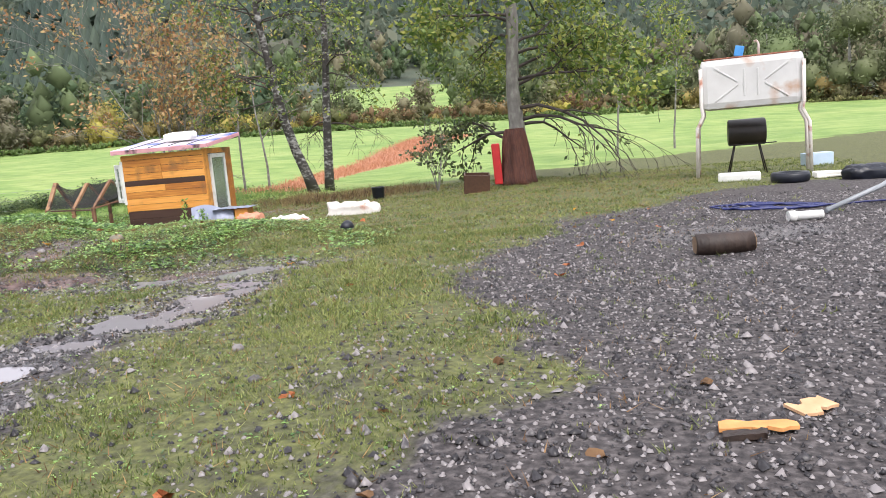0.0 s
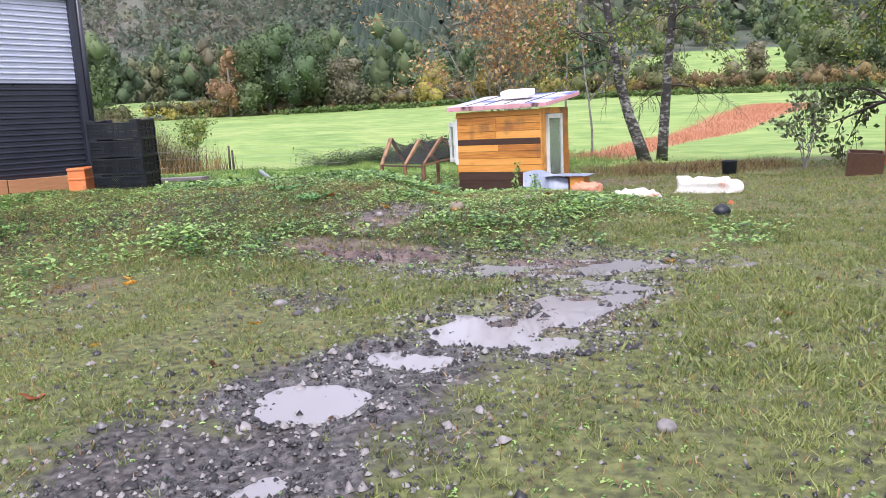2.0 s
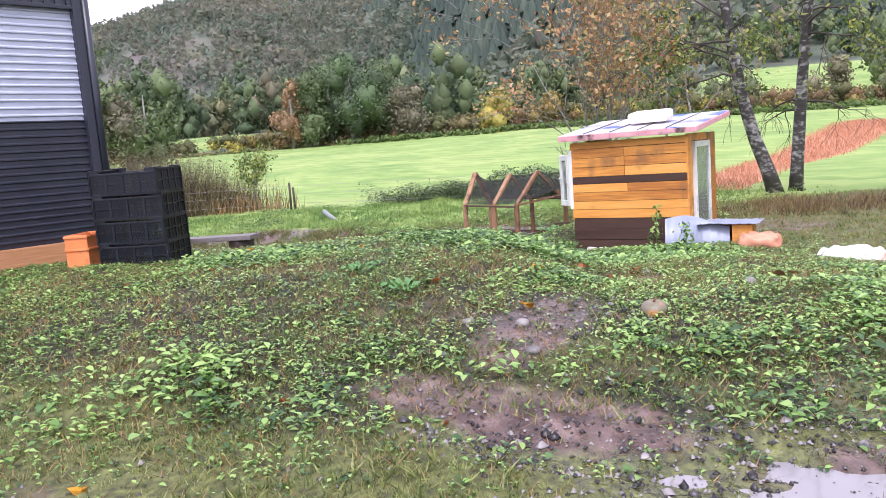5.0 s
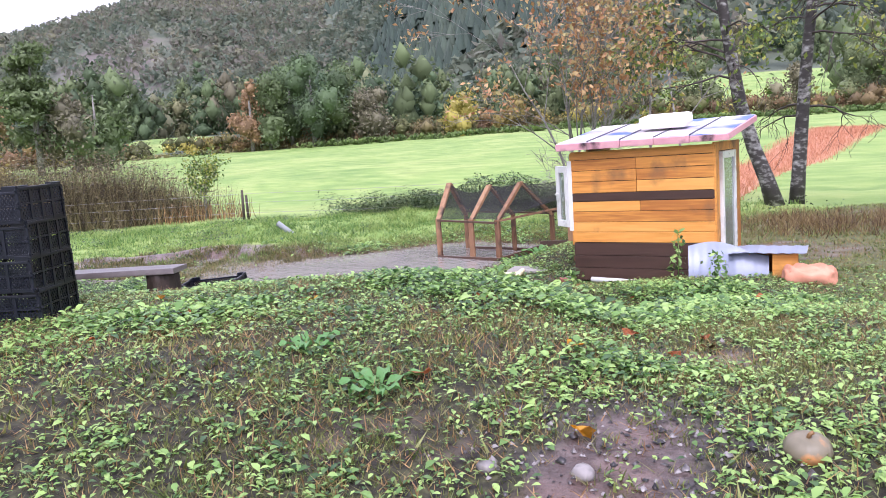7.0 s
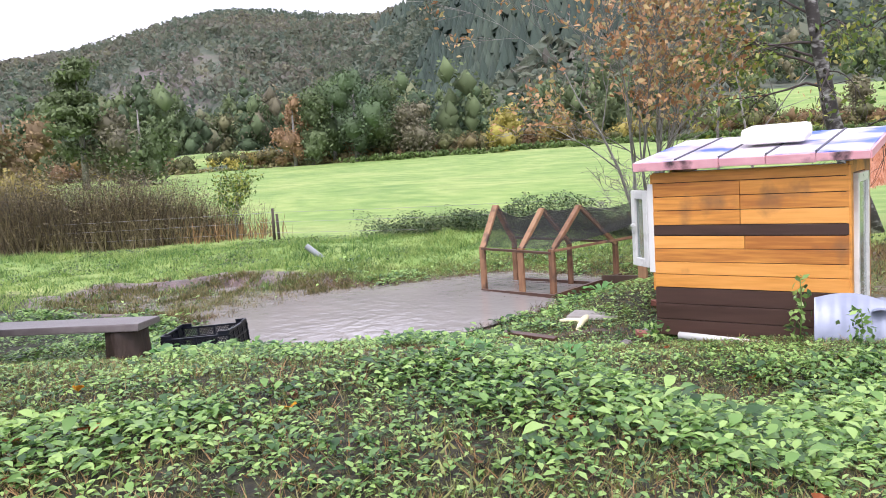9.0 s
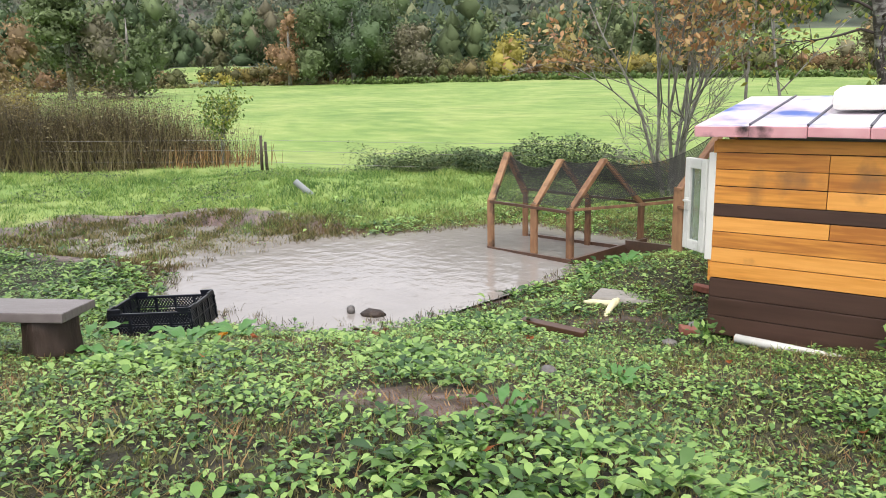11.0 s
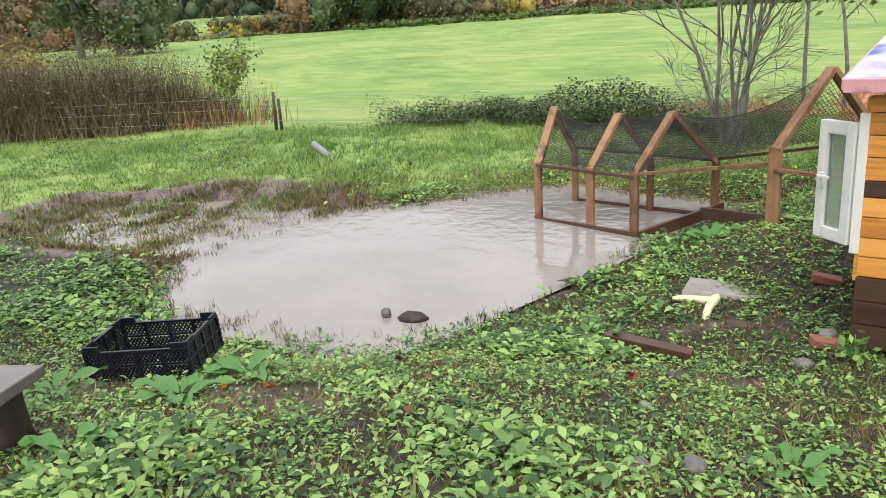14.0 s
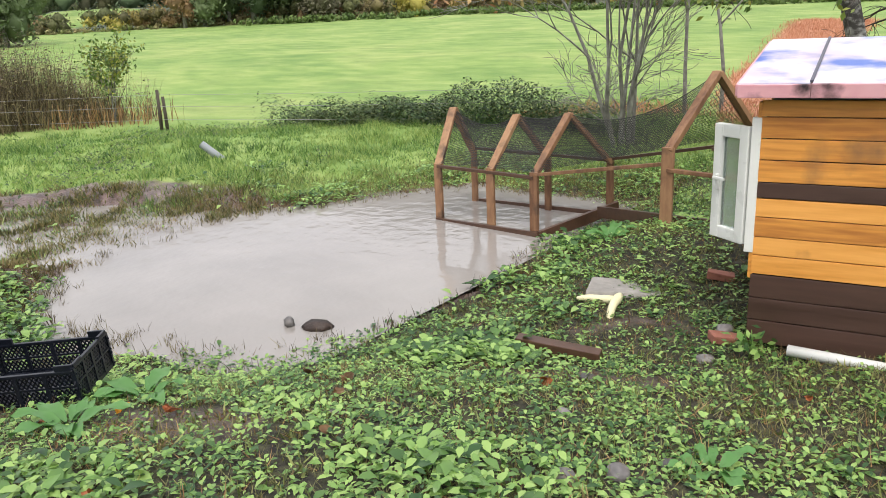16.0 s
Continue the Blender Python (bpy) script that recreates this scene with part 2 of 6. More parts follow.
# ---- materials ----
def material(name, colours, rough=0.7, grain=8.0, coarse=1.2, bump=0.3, metal=0.0, stretch=(1, 1, 1), vary=0.0, dirt=None, dirt_at=0.62, through=0.0, bump_size=None, island=False):
    """Colour varied at two scales, with relief. colours: two or three. dirt: a stain colour over patches. through: light let through leaves."""
    m = bpy.data.materials.new(name)
    m.use_nodes = True
    t = m.node_tree
    nodes, links = t.nodes, t.links
    bsdf = nodes["Principled BSDF"]
    place = nodes.new("ShaderNodeTexCoord")
    scale = nodes.new("ShaderNodeMapping")
    scale.inputs["Scale"].default_value = stretch
    links.new(place.outputs["Object"], scale.inputs["Vector"])
    fine, broad = nodes.new("ShaderNodeTexNoise"), nodes.new("ShaderNodeTexNoise")
    for node, size in ((fine, grain), (broad, coarse)):
        node.inputs["Scale"].default_value, node.inputs["Detail"].default_value = size, 5
        links.new(scale.outputs[0], node.inputs["Vector"])
    blend = nodes.new("ShaderNodeMath")
    blend.operation = "MULTIPLY_ADD"
    blend.inputs[1].default_value = 0.55
    part_broad = nodes.new("ShaderNodeMath")
    part_broad.operation, part_broad.inputs[1].default_value = "MULTIPLY", 0.45
    links.new(broad.outputs["Fac"], part_broad.inputs[0])
    links.new(fine.outputs["Fac"], blend.inputs[0]), links.new(part_broad.outputs[0], blend.inputs[2])
    last = blend
    if vary:
        rnd = nodes.new("ShaderNodeNewGeometry" if island else "ShaderNodeObjectInfo")
        shift = nodes.new("ShaderNodeMath")
        shift.operation = "MULTIPLY_ADD"
        shift.inputs[1].default_value = vary
        links.new(rnd.outputs["Random Per Island" if island else "Random"], shift.inputs[0]), links.new(blend.outputs[0], shift.inputs[2])
        back = nodes.new("ShaderNodeMath")
        back.operation, back.inputs[1].default_value = "SUBTRACT", vary / 2
        links.new(shift.outputs[0], back.inputs[0])
        last = back
    ramp = nodes.new("ShaderNodeValToRGB")
    ramp.color_ramp.elements[0].position, ramp.color_ramp.elements[1].position = 0.3, 0.7
    ramp.color_ramp.elements[0].color, ramp.color_ramp.elements[1].color = (*colours[0], 1), (*colours[-1], 1)
    if len(colours) > 2:
        for k, c in enumerate(colours[1:-1]):
            ramp.color_ramp.elements.new(0.3 + 0.4 * (k + 1) / (len(colours) - 1)).color = (*c, 1)
    links.new(last.outputs[0], ramp.inputs[0])
    colour = ramp.outputs[0]
    if dirt:
        stain = nodes.new("ShaderNodeTexNoise")
        stain.inputs["Scale"].default_value, stain.inputs["Detail"].default_value = coarse * 2.3, 6
        links.new(place.outputs["Object"], stain.inputs["Vector"])
        edge = nodes.new("ShaderNodeMapRange")
        edge.inputs["From Min"].default_value, edge.inputs["From Max"].default_value = dirt_at - 0.05, dirt_at + 0.08
        links.new(stain.outputs["Fac"], edge.inputs["Value"])
        mix = nodes.new("ShaderNodeMix")
        mix.data_type = "RGBA"
        mix.inputs["B"].default_value = (*dirt, 1)
        links.new(edge.outputs[0], mix.inputs["Factor"]), links.new(colour, mix.inputs["A"])
        colour = mix.outputs["Result"]
    links.new(colour, bsdf.inputs["Base Color"])
    bsdf.inputs["Metallic"].default_value = metal
    wear = nodes.new("ShaderNodeMapRange")
    wear.inputs["To Min"].default_value, wear.inputs["To Max"].default_value = max(rough - 0.15, 0.03), min(rough + 0.15, 1)
    links.new(fine.outputs["Fac"], wear.inputs["Value"]), links.new(wear.outputs[0], bsdf.inputs["Roughness"])
    if bump:
        relief = nodes.new("ShaderNodeBump")
        relief.inputs["Strength"].default_value, relief.inputs["Distance"].default_value = bump, bump_size or 0.02
        links.new(fine.outputs["Fac"], relief.inputs["Height"]), links.new(relief.outputs[0], bsdf.inputs["Normal"])
    if through:
        clear = nodes.new("ShaderNodeBsdfTranslucent")
        links.new(colour, clear.inputs["Color"])
        mixed = nodes.new("ShaderNodeMixShader")
        mixed.inputs[0].default_value = through
        links.new(bsdf.outputs[0], mixed.inputs[1]), links.new(clear.outputs[0], mixed.inputs[2])
        links.new(mixed.outputs[0], nodes["Material Output"].inputs["Surface"])
    return m


def foliage(name, *colours, rough=0.5, through=0.3, grain=0.6, coarse=0.12):
    return material(name, colours, rough, grain, coarse, 0, vary=0.5, through=through, island=True)


m_orange_board = material("orange_stained_pine", [(0.36, 0.13, 0.025), (0.62, 0.27, 0.05), (0.74, 0.35, 0.085)], 0.55, 5, 0.9, 0.25, stretch=(0.5, 6, 6), vary=0.35, dirt=(0.2, 0.1, 0.04), dirt_at=0.63, bump_size=0.006)
m_brown_board = material("dark_brown_stained_board", [(0.035, 0.017, 0.012), (0.07, 0.035, 0.025)], 0.5, 5, 0.9, 0.3, stretch=(0.5, 6, 6), vary=0.3, bump_size=0.006)
m_raw_wood = material("weathered_brown_timber", [(0.13, 0.06, 0.03), (0.24, 0.125, 0.065), (0.33, 0.19, 0.1)], 0.65, 9, 1.5, 0.35, stretch=(3, 3, 0.6), vary=0.3, dirt=(0.07, 0.04, 0.025), dirt_at=0.6, bump_size=0.006)
m_wet_wood = material("wet_dark_timber", [(0.05, 0.025, 0.017), (0.1, 0.05, 0.03)], 0.4, 9, 1.5, 0.35, stretch=(2, 2, 2), bump_size=0.006)
m_grey_wood = material("grey_wet_plank", [(0.1, 0.085, 0.085), (0.19, 0.165, 0.165)], 0.35, 12, 2, 0.3, stretch=(1, 6, 1), bump_size=0.005)
m_log = material("dark_wet_bark", [(0.01, 0.006, 0.005), (0.026, 0.015, 0.011), (0.055, 0.034, 0.025)], 0.6, 14, 3, 0.8, stretch=(1, 1, 0.3), bump_size=0.03)
m_cut = material("cut_log_end", [(0.16, 0.1, 0.06), (0.26, 0.18, 0.11)], 0.7, 20, 3, 0.3)
m_roof_paint = material("white_painted_roof_sheet", [(0.5, 0.4, 0.47), (0.64, 0.6, 0.66), (0.74, 0.73, 0.77)], 0.35, 3, 0.8, 0.15, dirt=(0.05, 0.12, 0.45), dirt_at=0.55)
m_pink = material("worn_pink_paint", [(0.6, 0.27, 0.32), (0.75, 0.42, 0.46)], 0.5, 6, 1.5, 0.2, dirt=(0.03, 0.02, 0.025), dirt_at=0.66)
m_batten = material("dark_batten", [(0.05, 0.05, 0.07), (0.12, 0.12, 0.16)], 0.5, 10, 2, 0.2)
m_white = material("white_plastic", [(0.6, 0.61, 0.59), (0.72, 0.72, 0.7)], 0.3, 5, 1, 0.05, dirt=(0.45, 0.42, 0.36), dirt_at=0.68)
m_foam = material("off_white_foam", [(0.75, 0.73, 0.68), (0.86, 0.85, 0.8)], 0.7, 12, 2, 0.25)
m_black_plastic = material("black_plastic", [(0.003, 0.004, 0.009), (0.008, 0.011, 0.02)], 0.4, 8, 2, 0.05)
m_orange_plastic = material("orange_plastic", [(0.7, 0.19, 0.06), (0.8, 0.27, 0.1)], 0.4, 6, 2, 0.05, dirt=(0.4, 0.14, 0.06))
m_dark_clad = material("dark_blue_grey_steel", [(0.018, 0.021, 0.034), (0.03, 0.034, 0.05)], 0.35, 5, 0.8, 0.05, dirt=(0.05, 0.05, 0.06), dirt_at=0.7)
m_light_clad = material("pale_grey_steel", [(0.38, 0.41, 0.52), (0.48, 0.51, 0.62)], 0.35, 5, 0.8, 0.05)
m_sill = material("orange_pine_sill", [(0.36, 0.16, 0.07), (0.5, 0.25, 0.12)], 0.6, 8, 1, 0.2, stretch=(6, 0.5, 6))
m_zinc = material("galvanised_sheet", [(0.22, 0.25, 0.34), (0.33, 0.36, 0.46)], 0.45, 6, 1.5, 0.1, metal=0.2)
m_pipe = material("grey_plastic_pipe", [(0.2, 0.22, 0.24), (0.3, 0.32, 0.34)], 0.35, 6, 2, 0.05)
m_slab = material("grey_stone_slab", [(0.2, 0.19, 0.175), (0.32, 0.3, 0.28)], 0.7, 18, 3, 0.3)
m_stone = material("grey_field_stone", [(0.07, 0.066, 0.066), (0.14, 0.13, 0.128), (0.24, 0.22, 0.215)], 0.5, 22, 4, 0.3, vary=0.5)
m_gravel = material("wet_crushed_gravel", [(0.014, 0.012, 0.014), (0.03, 0.027, 0.03), (0.06, 0.055, 0.058), (0.24, 0.22, 0.22)], 0.35, 30, 5, 0.2, vary=0.75, island=True)
m_brick = material("red_brick", [(0.2, 0.07, 0.05), (0.32, 0.13, 0.09)], 0.8, 20, 4, 0.4)
m_bag = material("white_woven_sack", [(0.66, 0.62, 0.6), (0.8, 0.77, 0.74)], 0.6, 14, 2, 0.4, dirt=(0.55, 0.25, 0.18), dirt_at=0.62)
m_cloth = material("salmon_woven_plastic", [(0.46, 0.18, 0.1), (0.62, 0.31, 0.21)], 0.85, 10, 2, 0.4)
m_tank = material("white_painted_tank_steel", [(0.5, 0.5, 0.49), (0.62, 0.62, 0.61)], 0.45, 4, 0.7, 0.05, dirt=(0.42, 0.26, 0.17), dirt_at=0.62)
m_rust = material("rusty_steel", [(0.12, 0.045, 0.03), (0.28, 0.1, 0.06), (0.4, 0.2, 0.14)], 0.75, 12, 3, 0.3)
m_leg = material("pale_painted_pipe", [(0.55, 0.5, 0.47), (0.68, 0.64, 0.6)], 0.5, 8, 2, 0.1, dirt=(0.3, 0.12, 0.07), dirt_at=0.6)
m_black_iron = material("sooty_black_iron", [(0.008, 0.007, 0.007), (0.03, 0.02, 0.018)], 0.45, 10, 3, 0.2)
m_blue = material("blue_plastic", [(0.03, 0.2, 0.55), (0.08, 0.34, 0.7)], 0.4, 6, 2, 0.05)
m_hose = material("dark_blue_hose", [(0.01, 0.015, 0.08), (0.02, 0.03, 0.14)], 0.4, 6, 2, 0.05)
m_red = material("red_painted_metal", [(0.42, 0.015, 0.02), (0.58, 0.03, 0.03)], 0.45, 6, 2, 0.1)
m_redwood = material("rotten_red_brown_heartwood", [(0.03, 0.011, 0.009), (0.085, 0.03, 0.02), (0.15, 0.06, 0.04)], 0.8, 10, 2, 0.9, stretch=(3, 3, 0.4), bump_size=0.04)
m_bark = material("grey_bark_with_lichen", [(0.085, 0.08, 0.075), (0.19, 0.18, 0.165), (0.36, 0.37, 0.33)], 0.85, 9, 2.2, 0.8, stretch=(1, 1, 0.6), bump_size=0.03)
m_birch = material("birch_bark_black_and_white", [(0.018, 0.016, 0.015), (0.05, 0.045, 0.042), (0.5, 0.5, 0.48)], 0.8, 7, 2.0, 0.6, stretch=(1, 1, 1.8), bump_size=0.02)
m_twig = material("dark_twig", [(0.03, 0.022, 0.02), (0.075, 0.06, 0.055)], 0.8, 10, 3, 0.2)
m_wire = material("galvanised_wire", [(0.25, 0.25, 0.26), (0.35, 0.35, 0.36)], 0.5, 10, 2, 0)
m_post = material("grey_brown_stake", [(0.035, 0.028, 0.024), (0.09, 0.07, 0.055)], 0.8, 12, 2, 0.4, stretch=(3, 3, 0.5))
m_net = material("black_netting", [(0.015, 0.015, 0.015), (0.03, 0.03, 0.03)], 0.6, 8, 2, 0)
m_pumpkin = material("grey_green_pumpkin_skin", [(0.12, 0.11, 0.075), (0.22, 0.18, 0.12)], 0.5, 9, 3, 0.15, dirt=(0.6, 0.24, 0.06), dirt_at=0.6)
m_marrow = material("pale_yellow_marrow_skin", [(0.6, 0.56, 0.34), (0.74, 0.7, 0.48)], 0.5, 9, 3, 0.1)
m_weed = foliage("broad_green_weed_leaf", (0.04, 0.1, 0.03), (0.18, 0.33, 0.085), (0.36, 0.53, 0.16), rough=0.3, through=0.32, grain=2, coarse=0.4)
m_dock = foliage("big_dock_leaf", (0.09, 0.24, 0.06), (0.2, 0.38, 0.13), rough=0.4, grain=4)
m_grass = foliage("short_grass_blade", (0.08, 0.115, 0.03), (0.17, 0.21, 0.055), (0.3, 0.32, 0.11), rough=0.5, grain=1.2, coarse=0.3)
m_tall = foliage("rank_green_grass", (0.055, 0.13, 0.028), (0.17, 0.3, 0.065), (0.36, 0.44, 0.14), grain=0.8, coarse=0.35)
m_moss = foliage("fine_creeping_grass", (0.075, 0.075, 0.03), (0.16, 0.165, 0.06), (0.28, 0.26, 0.12), grain=2)
m_straw = foliage("dry_straw_stalk", (0.14, 0.075, 0.035), (0.3, 0.17, 0.075), (0.42, 0.28, 0.12), grain=1.5)
m_reed = foliage("withered_brown_stalk", (0.06, 0.047, 0.03), (0.15, 0.118, 0.066), (0.28, 0.24, 0.12), grain=0.8)
m_rim = foliage("matted_rim_grass", (0.07, 0.042, 0.022), (0.19, 0.12, 0.055), (0.29, 0.23, 0.09), grain=1.5)
m_ditch = foliage("dark_ditch_leaf", (0.016, 0.045, 0.012), (0.04, 0.09, 0.022), (0.11, 0.13, 0.04), through=0.15)
m_fern = foliage("dead_orange_fern", (0.4, 0.17, 0.09), (0.58, 0.3, 0.18), grain=0.6)
m_yellow_leaf = foliage("yellow_autumn_leaf", (0.6, 0.3, 0.02), (0.8, 0.5, 0.04))
m_orange_leaf = foliage("orange_brown_autumn_leaf", (0.4, 0.12, 0.04), (0.62, 0.26, 0.1))
m_green_crown = foliage("green_yellow_tree_leaf", (0.07, 0.13, 0.025), (0.16, 0.23, 0.045), (0.33, 0.34, 0.07))
m_orange_crown = foliage("orange_tree_leaf", (0.3, 0.14, 0.06), (0.52, 0.31, 0.15), (0.42, 0.36, 0.15))
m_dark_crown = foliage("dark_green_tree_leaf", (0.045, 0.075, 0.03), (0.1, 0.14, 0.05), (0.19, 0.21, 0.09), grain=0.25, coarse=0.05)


def water_material(name, colour, ripple, rough):
    m = bpy.data.materials.new(name)
    m.use_nodes = True
    nodes, links = m.node_tree.nodes, m.node_tree.links
    bsdf = nodes["Principled BSDF"]
    bsdf.inputs["IOR"].default_value = 1.33
    bsdf.inputs["Roughness"].default_value = rough
    place = nodes.new("ShaderNodeTexCoord")
    murk, wave = nodes.new("ShaderNodeTexNoise"), nodes.new("ShaderNodeTexNoise")
    murk.inputs["Scale"].default_value, wave.inputs["Scale"].default_value = 0.9, 5.0
    wave.inputs["Detail"].default_value = 3
    for n in (murk, wave):
        links.new(place.outputs["Object"], n.inputs["Vector"])
    ramp = nodes.new("ShaderNodeValToRGB")
    ramp.color_ramp.elements[0].color = (*[c * 0.8 for c in colour], 1)
    ramp.color_ramp.elements[1].color = (*[c * 1.25 for c in colour], 1)
    links.new(murk.outputs["Fac"], ramp.inputs[0]), links.new(ramp.outputs[0], bsdf.inputs["Base Color"])
    relief = nodes.new("ShaderNodeBump")
    relief.inputs["Strength"].default_value, relief.inputs["Distance"].default_value = ripple, 0.02
    links.new(wave.outputs["Fac"], relief.inputs["Height"]), links.new(relief.outputs[0], bsdf.inputs["Normal"])
    return m


# murky water; both bases raised pale to put some sky reflection into colour
m_pond = water_material("muddy_pond_water", (0.26, 0.24, 0.225), 0.35, 0.035)
m_puddle = water_material("puddle_water", (0.24, 0.225, 0.24), 0.06, 0.05)


def glass_material():
    m = bpy.data.materials.new("dull_window_glass")
    m.use_nodes = True
    b = m.node_tree.nodes["Principled BSDF"]
    b.inputs["Base Color"].default_value = (0.7, 0.8, 0.76, 1)
    b.inputs["Roughness"].default_value = 0.12
    b.inputs["Transmission Weight"].default_value = 0.85
    return m


m_glass = glass_material()


def ground_material():
    """Turf, gravel, mud and mown field by the masks laid on the ground."""
    m = bpy.data.materials.new("ground_cover")
    m.use_nodes = True
    nodes, links = m.node_tree.nodes, m.node_tree.links
    bsdf = nodes["Principled BSDF"]
    place = nodes.new("ShaderNodeTexCoord")

    def noise_at(size, detail=5):
        n = nodes.new("ShaderNodeTexNoise")
        n.inputs["Scale"].default_value, n.inputs["Detail"].default_value = size, detail
        links.new(place.outputs["Object"], n.inputs["Vector"])
        return n.outputs["Fac"]

    def ramp(value, *colours):
        r = nodes.new("ShaderNodeValToRGB")
        r.color_ramp.elements[0].position, r.color_ramp.elements[1].position = 0.34, 0.66
        r.color_ramp.elements[0].color, r.color_ramp.elements[1].color = (*colours[0], 1), (*colours[-1], 1)
        for k, c in enumerate(colours[1:-1]):
            r.color_ramp.elements.new(0.34 + 0.32 * (k + 1) / (len(colours) - 1)).color = (*c, 1)
        links.new(value, r.inputs[0])
        return r.outputs[0]

    def mask(name):
        a = nodes.new("ShaderNodeAttribute")
        a.attribute_name = name
        rag = nodes.new("ShaderNodeMath")
        rag.operation = "MULTIPLY_ADD"
        rag.inputs[1].default_value = 0.9
        links.new(noise_at(3.0, 6), rag.inputs[0]), links.new(a.outputs["Fac"], rag.inputs[2])
        e = nodes.new("ShaderNodeMapRange")
        e.inputs["From Min"].default_value, e.inputs["From Max"].default_value = 0.82, 1.12
        links.new(rag.outputs[0], e.inputs["Value"])
        return e.outputs[0]

    def over(a, b, fac):
        x = nodes.new("ShaderNodeMix")
        x.data_type = "RGBA"
        links.new(fac, x.inputs["Factor"]), links.new(a, x.inputs["A"]), links.new(b, x.inputs["B"])
        return x.outputs["Result"]

    turf = over(ramp(noise_at(17, 9), (0.022, 0.022, 0.01), (0.07, 0.08, 0.024), (0.16, 0.17, 0.05)), ramp(noise_at(23, 8), (0.04, 0.04, 0.015), (0.1, 0.105, 0.035), (0.17, 0.18, 0.065)), noise_at(2.2, 6))
    rows = nodes.new("ShaderNodeMapping")
    rows.inputs["Rotation"].default_value, rows.inputs["Scale"].default_value = (0, 0, radians(-42)), (0.5, 1.0, 1)
    links.new(place.outputs["Object"], rows.inputs["Vector"])
    streak = nodes.new("ShaderNodeTexNoise")
    streak.inputs["Scale"].default_value, streak.inputs["Detail"].default_value = 1.0, 6
    links.new(rows.outputs[0], streak.inputs["Vector"])
    field = over(ramp(noise_at(0.16, 9), (0.11, 0.205, 0.04), (0.19, 0.29, 0.068), (0.3, 0.35, 0.115)), ramp(streak.outputs["Fac"], (0.1, 0.19, 0.036), (0.19, 0.285, 0.068), (0.3, 0.36, 0.115)), noise_at(1.5, 2))
    gravel = ramp(noise_at(26, 9), (0.018, 0.015, 0.016), (0.05, 0.043, 0.043), (0.11, 0.097, 0.096))
    mud = ramp(noise_at(7, 9), (0.045, 0.026, 0.022), (0.1, 0.062, 0.054), (0.18, 0.122, 0.11))
    # dark wet earth, blackened further to put shade between weed leaves into colour
    shaded_soil = ramp(noise_at(19, 9), (0.008, 0.006, 0.005), (0.026, 0.024, 0.012), (0.06, 0.06, 0.026))
    fern = ramp(noise_at(2.5, 8), (0.3, 0.13, 0.07), (0.5, 0.25, 0.15))
    # wood floor paled as well: distance haze put into its colour
    wood = ramp(noise_at(0.09, 10), (0.045, 0.062, 0.045), (0.075, 0.095, 0.065), (0.105, 0.115, 0.08))
    heath = ramp(noise_at(0.02, 9), (0.085, 0.078, 0.072), (0.13, 0.11, 0.1), (0.1, 0.115, 0.075))
    colour = turf
    for name, c in (("weed", shaded_soil), ("field", field), ("fern", fern), ("wood", wood), ("heath", heath), ("mud", mud), ("gravel", gravel)):
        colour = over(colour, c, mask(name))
    links.new(colour, bsdf.inputs["Base Color"])
    wet = nodes.new("ShaderNodeMapRange")
    wet.inputs["To Min"].default_value, wet.inputs["To Max"].default_value = 0.85, 0.32
    links.new(mask("mud"), wet.inputs["Value"])
    soaked = nodes.new("ShaderNodeMix")
    soaked.inputs["B"].default_value = 0.16
    links.new(mask("wet"), soaked.inputs["Factor"]), links.new(wet.outputs[0], soaked.inputs["A"])
    links.new(soaked.outputs["Result"], bsdf.inputs["Roughness"])
    relief = nodes.new("ShaderNodeBump")
    relief.inputs["Strength"].default_value, relief.inputs["Distance"].default_value = 0.6, 0.03
    links.new(noise_at(30, 6), relief.inputs["Height"]), links.new(relief.outputs[0], bsdf.inputs["Normal"])
    return m


m_ground = ground_material()


# ---- where gravel, mud and field lie ----
def gravel_mask(x, y):
    edge = np.interp(y, [-30, 0, 1.2, 2.1, 2.9, 3.8, 4.9, 7.2, 8.4, 11.4, 13], [1.5, 2.2, 2.2, 2.9, 2.6, 1.85, 1.2, 1.5, 1.6, 3.6, 6.0])
    edge = edge + 0.55 * fbm(x, y, 0.9, 3, 77)
    yard = smooth01(-0.45, 0.6, x - edge) * smooth01(14.0, 12.5, y)
    low = 0.5 * smooth01(-0.2, 0.5, oval(x, y, -0.35, 1.9, 0.9, 1.4, 8) + 0.45 * fbm(x, y, 0.5, 3, 79)) + 0.4 * smooth01(4.4, 1.8, y) * smooth01(-3.4, -1.6, x) * smooth01(-0.2, 0.5, fbm(x, y, 0.9, 3, 80))
    bits = 0.5 * smooth01(0, 0.5, oval(x, y, -3.3, 5.6, 0.9, 0.7)) + 0.5 * smooth01(0, 0.5, oval(x, y, -2.0, 3.2, 0.8, 0.3))
    return np.clip(np.maximum(yard, low) + bits + 0.3 * smooth01(-1.0, -0.2, puddle_mask(x, y)), 0, 1)


